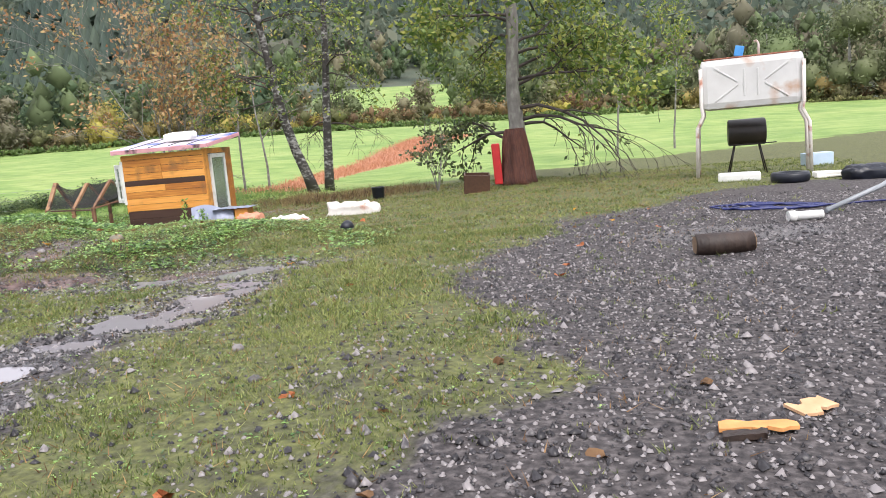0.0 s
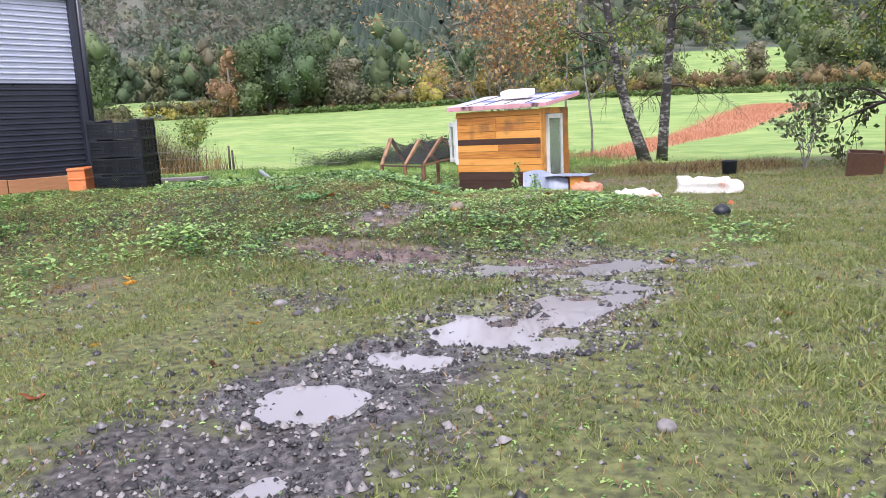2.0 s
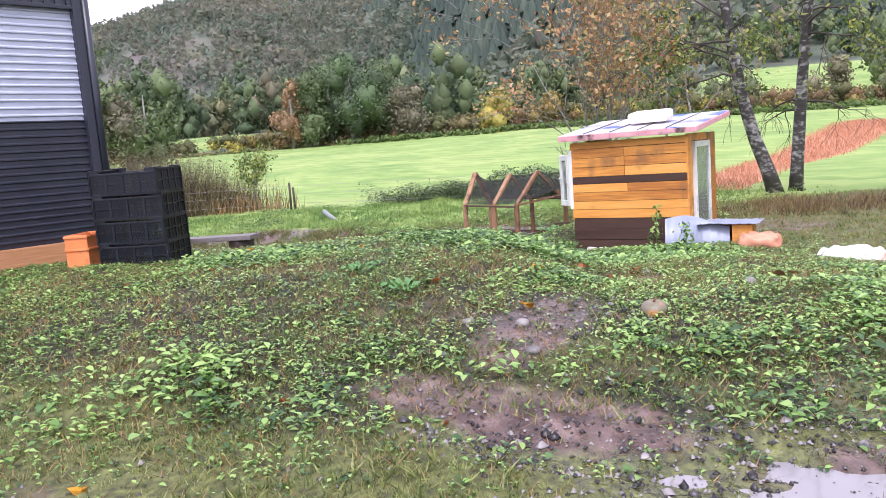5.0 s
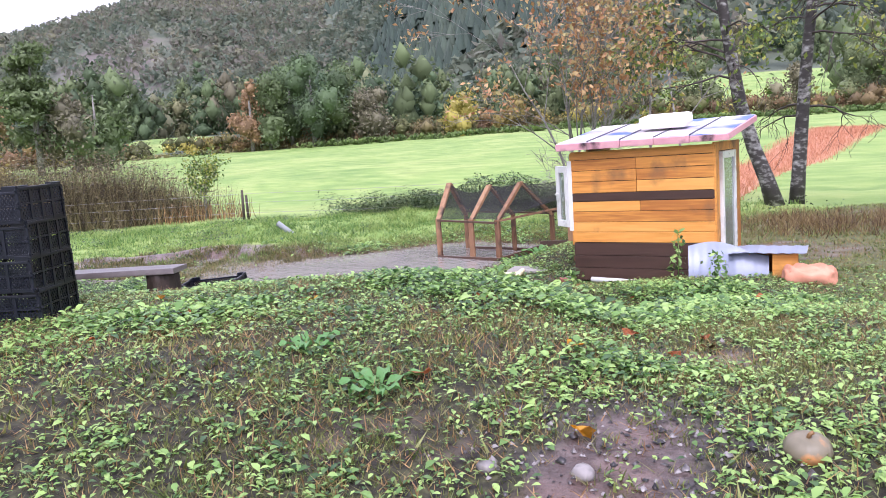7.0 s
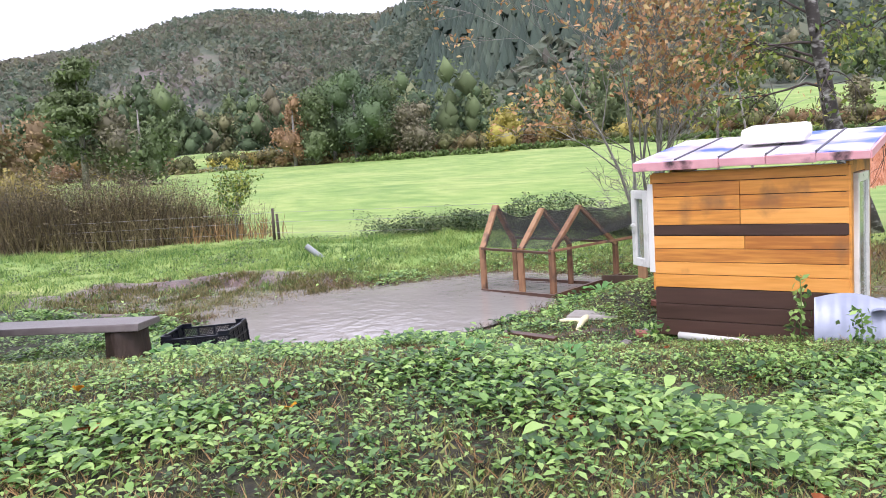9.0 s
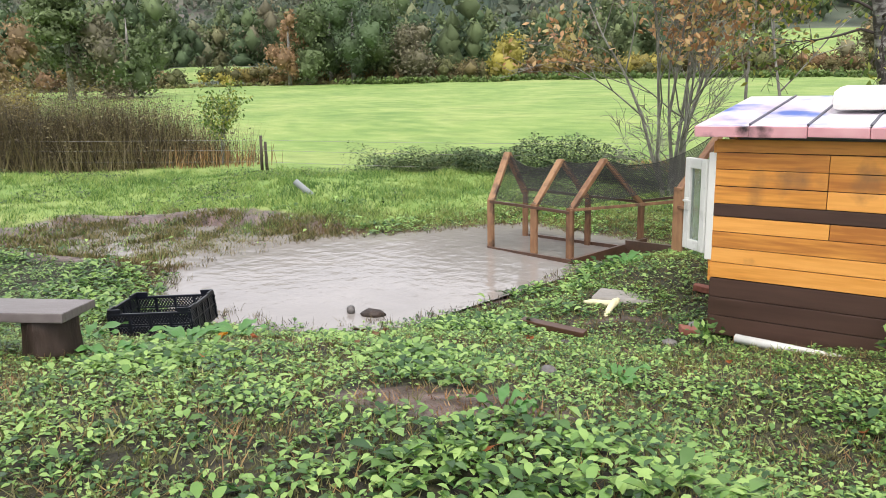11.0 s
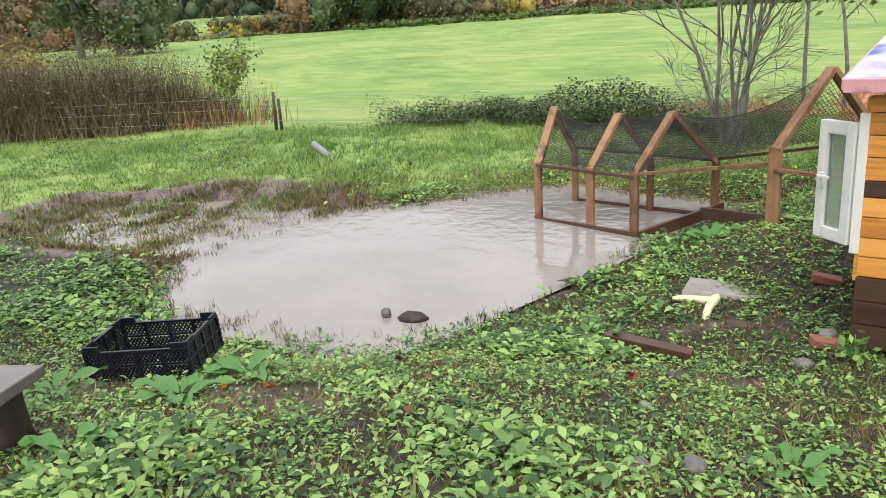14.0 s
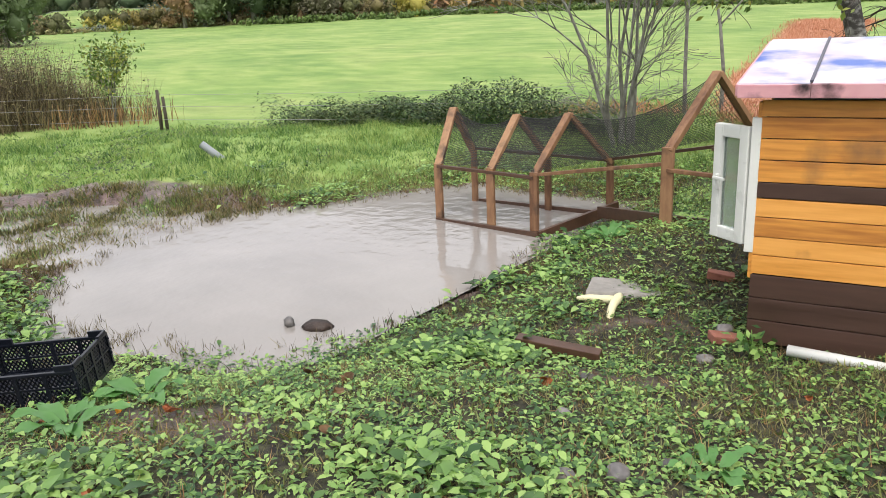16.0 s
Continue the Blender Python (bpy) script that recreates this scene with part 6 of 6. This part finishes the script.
# the two black-and-white birches
for (x, y), pts, radii, label, seed in (
        ((-7.41, 20.3), [(0, 0, 0), (-0.15, -0.08, 0.6), (-0.38, -0.18, 1.3), (-0.62, -0.3, 2.3), (-0.8, -0.4, 3.6), (-1.0, -0.5, 5.2), (-1.1, -0.5, 7.0), (-1.0, -0.4, 9.0)], [0.2, 0.165, 0.15, 0.14, 0.12, 0.1, 0.07, 0.02], "leaning birch with dark patchy bark and thin yellow-green leaves", 3),
        ((-7.11, 20.73), [(0, 0, 0), (0.05, 0, 0.7), (0.12, -0.02, 1.6), (0.2, 0, 2.8), (0.34, 0, 4.2), (0.4, 0.05, 5.6), (0.45, 0.05, 7.4), (0.4, 0.1, 9.0)], [0.17, 0.145, 0.135, 0.12, 0.105, 0.08, 0.05, 0.02], "straight birch with dark patchy bark and thin yellow-green leaves", 5)):
    random.seed(seed)
    tree = thing("birch_tree", pose(x, y, ground_at(x, y) - 0.05), label, "tree", "pair of birches")
    part("trunk", trunk_tube(pts, radii), m_birch, tree, "black and white birch trunk")
    bm = bmesh.new()
    tips = []
    for k in range(15):
        u = random.uniform(2.0, 7.6)
        i = max(j for j in range(len(pts) - 1) if pts[j][2] <= u)
        w = (u - pts[i][2]) / (pts[i + 1][2] - pts[i][2])
        p = Vector(pts[i]).lerp(Vector(pts[i + 1]), w)
        a = random.uniform(0, math.tau)
        if seed == 3 and k % 2:
            a = random.uniform(math.pi * 0.8, math.pi * 1.5)
        limb(bm, p, (math.cos(a), math.sin(a), random.uniform(0.1, 0.7)), random.uniform(1.2, 2.2), 0.03, 2, tips, 0.5, 0.1, 0.2)
    part("twiggery", bm, m_twig, tree, "thin dark twigs")
    part("crown", crown_mesh("crown", tips, 3, 0.16, 0.065, m_green_crown, 2.2, 0.5 if seed == 3 else 0.3), None, tree, "thin yellow-green leaves")

# the old tree with its broken red-brown bole
random.seed(21)
ox, oy = -0.4, 17.45
tree = thing("old_tree", pose(ox, oy, ground_at(ox, oy) - 0.05), "old tree with a broken red-brown bole and drooping leafy boughs", "tree")
bm = bmesh.new()
lathe(bm, [(0.46, 0), (0.4, 0.2), (0.36, 0.6), (0.31, 1.0), (0.28, 1.25), (0.22, 1.42)], 40, squash=lambda a, h: 1 + 0.1 * math.sin(5 * a + 2 * h) + 0.06 * math.sin(11 * a - h) + 0.04 * math.sin(19 * a))
part("bole", bm, m_redwood, tree, "rotten red-brown bole")
part("stem", trunk_tube([(0.05, 0.15, 0.0), (0.06, 0.1, 1.3), (0.0, 0.1, 2.4), (0.1, 0.15, 4.0), (0.0, 0.2, 6.0), (0.1, 0.2, 8.5)], [0.26, 0.2, 0.16, 0.15, 0.11, 0.03]), m_bark, tree, "grey bark stem")
bm = bmesh.new()
tips, low_tips = [], []
for k in range(22):
    a = random.uniform(0, math.tau)
    limb(bm, (0.05, 0.15, random.uniform(2.4, 7.0)), (math.cos(a), math.sin(a) * 0.8, random.uniform(0.0, 0.6)), random.uniform(1.8, 2.9), 0.045, 2, tips, 0.5, 0.08, 0.2)
for a, h, d in ((0.1, 1.6, 2.9), (-0.3, 1.9, 3.2), (0.4, 1.5, 2.4), (3.3, 1.3, 1.9), (2.9, 1.1, 1.5)):
    limb(bm, (0.05, 0.1, h), (math.cos(a), math.sin(a), 0.35), d, 0.05, 2, low_tips, 0.45, 0.17, 0.2)
part("bough_work", bm, m_twig, tree, "dark drooping boughs")
part("crown", crown_mesh("crown", tips, 5, 0.2, 0.075, m_green_crown, 1.6), None, tree, "green leaves")
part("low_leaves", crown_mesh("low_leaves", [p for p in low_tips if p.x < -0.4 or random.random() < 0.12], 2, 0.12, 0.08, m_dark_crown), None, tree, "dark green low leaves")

# saplings
random.seed(31)
for k, (x, y, tall, mat, label) in enumerate(((-11.8, 23.5, 5.6, m_orange_crown, "slim pale-stemmed sapling with few leaves"), (-11.2, 24.2, 5.0, m_orange_crown, "slim pale-stemmed sapling with few leaves"), (-2.3, 16.8, 1.1, m_dark_crown, "leafy green sapling in the grass"),
                                             (1.2, 30.0, 4.6, m_green_crown, "slim green sapling at the field's edge"), (3.4, 33.0, 4.0, m_green_crown, "slim green sapling at the field's edge"), (-26.3, 18.0, 1.5, m_green_crown, "thin yellow-green bush by the fence"))):
    tree = thing("sapling", pose(x, y, ground_at(x, y) - 0.03), label, "tree", "saplings")
    bm, tips = bmesh.new(), []
    for j in range(1 if tall > 2 else 4):
        limb(bm, (0, 0, 0), (random.gauss(0, 0.15 if tall < 2 else 0.03), random.gauss(0, 0.15 if tall < 2 else 0.03), 1), tall, 0.05 if tall > 2 else 0.015, 2, tips, 0.5, 0, 0.05)
    part("trunk", bm, m_bark, tree)
    part("crown", crown_mesh("crown", tips, (3 if tall < 2 else 9) if mat is m_green_crown else 1, 0.25 if tall > 2 else 0.08, 0.08 if tall > 2 else 0.06, mat, 0.2, 0.9), None, tree)
for x, y, tall in ((-5.45, 10.88, 0.55), (-4.95, 10.7, 0.3), (-6.75, 10.85, 0.2)):
    sprig = thing("nettle", pose(x, y, ground_at(x, y)), "green nettle growing against the coop boards", "plant", "nettles")
    bm = bmesh.new()
    tube(bm, [(0, 0, 0), (0.02, 0, tall * 0.5), (0.0, 0.03, tall)], [0.006, 0.005, 0.003], 5)
    part("stem", bm, m_tall, sprig)
    pts = np.stack([rng.normal(0, 0.05, 60), rng.normal(0, 0.05, 60), rng.uniform(0.05, tall, 60)], -1)
    part("leaves", mesh_of("leaves", *leaf_quads(pts, 0.035), m_weed), None, sprig)


# ---- hedges, woods and hills ----
def crown_material(name, *colours, through=0.15, spread=0.35):
    """Foliage that takes one hue a tree from the tone laid on its crown, with a little change from leaf to leaf."""
    m = bpy.data.materials.new(name)
    m.use_nodes = True
    nodes, links = m.node_tree.nodes, m.node_tree.links
    bsdf = nodes["Principled BSDF"]
    bsdf.inputs["Roughness"].default_value = 0.75
    tone, leaf = nodes.new("ShaderNodeAttribute"), nodes.new("ShaderNodeNewGeometry")
    tone.attribute_name = "tone"
    ramp = nodes.new("ShaderNodeValToRGB")
    ramp.color_ramp.elements[0].color, ramp.color_ramp.elements[1].color = (*colours[0], 1), (*colours[-1], 1)
    for k, c in enumerate(colours[1:-1]):
        ramp.color_ramp.elements.new((k + 1) / (len(colours) - 1)).color = (*c, 1)
    links.new(tone.outputs["Fac"], ramp.inputs[0])
    shade = nodes.new("ShaderNodeMapRange")
    shade.inputs["To Min"].default_value, shade.inputs["To Max"].default_value = 1 - spread, 1 + spread
    links.new(leaf.outputs["Random Per Island"], shade.inputs["Value"])
    hue = nodes.new("ShaderNodeHueSaturation")
    links.new(ramp.outputs[0], hue.inputs["Color"]), links.new(shade.outputs[0], hue.inputs["Value"])
    links.new(hue.outputs[0], bsdf.inputs["Base Color"])
    clear, mixed = nodes.new("ShaderNodeBsdfTranslucent"), nodes.new("ShaderNodeMixShader")
    mixed.inputs[0].default_value = through
    links.new(hue.outputs[0], clear.inputs["Color"])
    links.new(bsdf.outputs[0], mixed.inputs[1]), links.new(clear.outputs[0], mixed.inputs[2])
    links.new(mixed.outputs[0], nodes["Material Output"].inputs["Surface"])
    return m


def lobe_spheres(centres, radii, squash, rings, sides, rough):
    """A lumpy closed shell round each centre."""
    n = len(centres)
    up = np.linspace(0.2, math.pi - 0.2, rings + 1)
    a = np.arange(sides) * math.tau / sides
    ball = np.stack([np.sin(up)[:, None] * np.cos(a), np.sin(up)[:, None] * np.sin(a), np.cos(up)[:, None] * np.ones(sides)], -1)
    v = ball[None] * (1 + rough * rng.normal(0, 1, (n, rings + 1, sides, 1))) * radii[:, None, None, None]
    v[..., 2] *= squash
    v = v + centres[:, None, None, :]
    i = np.arange((rings + 1) * sides).reshape(rings + 1, sides)
    q = np.stack([i[:-1], np.roll(i, -1, 1)[:-1], np.roll(i, -1, 1)[1:], i[1:]], -1).reshape(-1, 4)
    f = (np.arange(n)[:, None, None] * (rings + 1) * sides + q[None]).reshape(-1, 4)
    return v.reshape(-1, 3), f


def crown_shape(radius, tall, leaves, leaf, kind="round", rings=5, sides=8):
    """A crown on its own ground: lumpy boughs, closed inside, with loose leaves over them."""
    if kind == "spruce":
        n = 7
        h = np.linspace(0.1, 0.97, n)
        c = np.stack([rng.normal(0, 0.05 * radius, n), rng.normal(0, 0.05 * radius, n), tall * h], -1)
        r, squash = radius * (1.02 - h) + 0.04 * tall, 0.75
    elif kind == "pine":
        n = 16
        h = rng.uniform(0.12, 0.97, n)
        a = rng.uniform(0, math.tau, n)
        off = radius * 0.62 * (1 - h) ** 0.6 * rng.uniform(0.3, 1, n)
        c = np.stack([off * np.cos(a), off * np.sin(a), tall * h], -1)
        r, squash = radius * (0.24 + 0.26 * (1 - h)) * rng.uniform(0.8, 1.2, n), 0.42
    elif kind == "bush":
        n = 6
        c = np.stack([rng.normal(0, radius * 0.55, n), rng.normal(0, radius * 0.55, n), tall * rng.uniform(0.15, 0.6, n)], -1)
        r, squash = tall * rng.uniform(0.28, 0.48, n), 0.8
    else:
        n = 9
        h = np.concatenate([[0.2, 0.3, 0.35], rng.uniform(0.3, 0.86, n - 3)])
        wide = np.sin(np.clip(h, 0, 1) * math.pi * 0.85 + 0.25)
        c = np.stack([rng.normal(0, radius * 0.4, n) * wide, rng.normal(0, radius * 0.4, n) * wide, tall * h], -1)
        r, squash = radius * rng.uniform(0.34, 0.58, n), 1.1
    core = lobe_spheres(c, r * 0.62, squash, rings, sides, 0.16)
    k = rng.choice(n, leaves, p=r ** 2 / np.sum(r ** 2))
    d = unit(rng.normal(size=(leaves, 3)))
    p = c[k] + d * (r[k] * rng.uniform(0.58, 1.18, leaves))[:, None] * np.array([1, 1, squash])
    p[:, 2] = np.maximum(p[:, 2], 0.02 * tall)
    core[0][:, 2] = np.maximum(core[0][:, 2], 0.0)
    return merge(core, leaf_quads(p, leaf))


def place_at(az, dist):
    return -3 + dist * math.cos(radians(az)), 4 + dist * math.sin(radians(az))


def toned(me, tones):
    a = me.attributes.new("tone", "FLOAT", "POINT")
    a.data.foreach_set("value", np.asarray(tones, np.float32))
    return me


def wood(name, spots, mat, label, category):
    """spots: azimuth, distance, radius, height, leaves, leaf size, kind, tone."""
    where = np.array([place_at(s[0], s[1]) for s in spots])
    lie = height(where[:, 0], where[:, 1])
    groups, tones = [], []
    for (x, y), g, (a, d, r, t, n, leaf, kind, tone) in zip(where, lie, spots):
        v, f = crown_shape(r, t, n, leaf, kind, 2, 5)
        groups.append((v + np.array([x, y, g - 0.1]), f))
        tones.append(np.full(len(v), tone))
    return tagged(new(name, toned(mesh_of(name, *merge(*groups), mat), np.concatenate(tones))), label, category, kind="stuff")


u = rng.uniform
m_belt = crown_material("autumn_wood_leaf", (0.06, 0.1, 0.05), (0.09, 0.135, 0.055), (0.13, 0.165, 0.07), (0.165, 0.14, 0.1), (0.2, 0.2, 0.1), (0.27, 0.17, 0.09))
m_edge = crown_material("bramble_leaf", (0.09, 0.105, 0.035), (0.14, 0.12, 0.05), (0.17, 0.1, 0.05), (0.22, 0.16, 0.06), (0.34, 0.3, 0.06))
m_margin = crown_material("rough_margin_grass", (0.07, 0.12, 0.03), (0.12, 0.18, 0.045), (0.27, 0.23, 0.11))
# hill leaf tones pale and even: distance haze put into the colour
m_far_hazed = crown_material("haze_pale_hill_leaf", (0.1, 0.135, 0.1), (0.13, 0.165, 0.12), (0.17, 0.195, 0.13), (0.18, 0.17, 0.14), (0.22, 0.22, 0.14), through=0.45, spread=0.12)
m_spruces = crown_material("hill_spruce_leaf", (0.028, 0.05, 0.038), (0.045, 0.072, 0.052), (0.068, 0.095, 0.065), through=0.3, spread=0.2)

hedge = [(a, u(109, 114), u(2.0, 3.4), u(2.2, 4.6), 420, 0.2, "bush", u(0, 1) ** 1.5) for a in np.arange(70, 170, 0.8) if not 150.5 < a < 152.5 and u() < 0.95]
wood("hedge", hedge, m_edge, "yellow, green and brown autumn hedge along the far field edge", "hedge")
wood("field_margin", [(a, 103 + 1.5 * math.sin(a), 1.6, 1.25, 90, 0.2, "bush", u(0, 0.6)) for a in np.arange(88, 141, 0.62)], m_margin, "rank dark green grass bank at the field's far margin", "grass")
wood("field_margin", [(a, 107.5, 1.6, u(0.7, 1.0), 70, 0.2, "bush", u(0.7, 1)) for a in np.arange(66, 170, 0.75)], m_margin, "strip of straw-coloured rough grass before the hedge", "grass")


def far_tree(az, dist, radius, tall, n, kind, mat, leaf, name, label, group, tone):
    x, y = place_at(az, dist)
    tree = thing(name, pose(x, y, ground_at(x, y) - 0.1), label, "tree", group)
    part("trunk", trunk_tube([(0, 0, 0), (0.1, 0, tall * 0.4), (0, 0.1, tall * 0.85)], [0.028 * tall, 0.02 * tall, 0.05], 8), m_bark, tree)
    v, f = crown_shape(radius, tall, n, leaf, kind, 5, 9)
    part("crown", toned(mesh_of("crown", v, f, mat), np.full(len(v), tone)), None, tree)


for a, d, r, t, tone in ((136.4, 108, 3.4, 8.5, 0.55), (138.2, 110, 4.2, 11, 0.3), (140.4, 107, 4.6, 13.0, 0.1), (142.0, 109, 4.4, 12.5, 0.2), (143.6, 107, 3.6, 10.5, 0.28), (112, 118, 4, 9, 0.4), (101, 120, 5, 9, 0.4), (87, 112, 4, 9, 0.3), (80, 108, 5, 11, 0.35), (75, 110, 5, 12, 0.45), (69, 108, 5, 12, 0.5)):
    far_tree(a, d, r, t, 2600, "round", m_belt, 0.24, "broadleaf_tree", "dark green broadleaf tree at the field edge", "trees at the field edge", tone)
for a, d, r, t, tone in ((144.9, 106, 2.6, 10.5, 1.0), (129.6, 106, 3, 5.2, 0.95), (125.8, 107, 2.6, 5.0, 0.8), (95, 112, 3, 6, 0.8), (106, 116, 3, 7, 0.7)):
    far_tree(a, d, r, t, 1200, "round", m_edge if t < 6 else m_belt, 0.26, "autumn_broadleaf", "orange-brown autumn tree at the field edge", "autumn trees at the field edge", tone)
for a, d, r, t, tone in ((159.0, 84, 5.6, 13.5, 0.3),):
    far_tree(a, d, r, t, 4200, "pine", m_belt, 0.27, "pine_tree", "dark spreading pine standing before the wood", "pines", tone)
for a, d, r, t, tone in ((155.4, 83, 3.8, 9.0, 0.25), (156.8, 85, 3.4, 8.0, 0.55), (163.6, 92, 4.2, 8.5, 0.95), (166.0, 90, 4.0, 8.0, 0.75)):
    far_tree(a, d, r, t, 2000, "round", m_belt, 0.27, "broadleaf_tree", "green broadleaf tree beside the pines", "trees beside the pines", tone)
wood("bramble", [(a, u(46, 58), u(2, 3.2), u(2.6, 4.6), 700, 0.14, "bush", u(0.7, 1.0)) for a in (162.4, 163.6, 165, 166.5, 168, 169.5, 171, 173)], m_edge, "yellowing bushes beside the field", "bushes")


def belt_tone(x, y):
    return float(np.clip(0.42 + 0.55 * fbm(np.array([x]), np.array([y]), 35, 2, 111)[0] + rng.normal(0, 0.16), 0, 1))


belt = []
for a, k in zip(rng.uniform(70, 170, 520), rng.uniform(0, 1, 520)):
    d = 122 + 150 * k ** 1.2
    if (144.5 < a < 153.5 and d < 160) or (102.5 < a < 115.5 and d < 215) or (123 < a < 131 and d < 140):
        continue
    tall = u(9.5, 16)
    kind = "spruce" if u() < 0.14 else "round"
    belt.append((a, d, u(3.2, 5.6) * (0.6 if kind == "spruce" else 1), tall * (1.15 if kind == "spruce" else 1), 270, 0.42, kind, 0.08 if kind == "spruce" else belt_tone(*place_at(a, d))))
wood("far_wood", belt, m_belt, "belt of mixed autumn trees behind the field", "trees")


def hill_wood(name, spots, mat, spruce, label):
    """One jagged crown for each tree of a far slope: spires, or lumps of loose boughs."""
    az, dist = np.array([s[0] for s in spots]), np.array([s[1] for s in spots])
    x, y = -3 + dist * np.cos(np.radians(az)), 4 + dist * np.sin(np.radians(az))
    n, g = len(x), height(x, y)
    tall = u(8, 14, n)
    root = np.stack([x, y, g], -1)[:, None]
    if spruce:
        k = 6
        a = np.arange(k) * math.tau / k + u(0, 1, (n, 1))
        q = tall[:, None] * u(0.2, 0.36, (n, k))
        rim = np.stack([q * np.cos(a), q * np.sin(a), tall[:, None] * u(0.05, 0.3, (n, k))], -1)
        top = np.stack([u(-0.3, 0.3, n), u(-0.3, 0.3, n), tall], -1)[:, None]
        v = np.concatenate([rim, top], 1) + root
        f = (np.arange(n)[:, None, None] * (k + 1) + np.array([(i, (i + 1) % k, k) for i in range(k)])[None]).reshape(-1, 3)
        v = v.reshape(-1, 3)
    else:
        k = 12
        d = unit(rng.normal(size=(n, k, 3)))
        p = root + d * (tall * 0.3)[:, None, None] * np.array([1, 1, 1.3]) + np.stack([0 * tall, 0 * tall, tall * 0.5], -1)[:, None]
        v, f = leaf_quads(p.reshape(-1, 3), np.repeat(tall * 0.22, k))
    tone = np.clip(0.45 + 0.6 * fbm(x, y, 130, 3, 113) + rng.normal(0, 0.2, n), 0, 1)
    tagged(new(name, toned(mesh_of(name, v, f, mat), np.repeat(tone, len(v) // n))), label, "trees", kind="stuff")


slopes = list(zip(rng.uniform(68, 172, 27000), 265 + 890 * rng.uniform(0, 1, 27000) ** 1.05))
slopes = [h for h in slopes if not (149.5 < h[0] < 158 and 560 < h[1] < 860 and u() < 0.6)]
dark = [h[0] < 136 + 3 * math.sin(h[1] / 60) and h[1] > 330 for h in slopes]
hill_wood("hill_spruces", [h for h, d in zip(slopes, dark) if d], m_spruces, True, "dark spruce wood covering the steep hill")
hill_wood("hill_wood", [h for h, d in zip(slopes, dark) if not d], m_far_hazed, False, "mixed wood covering the distant hill, paled for haze")
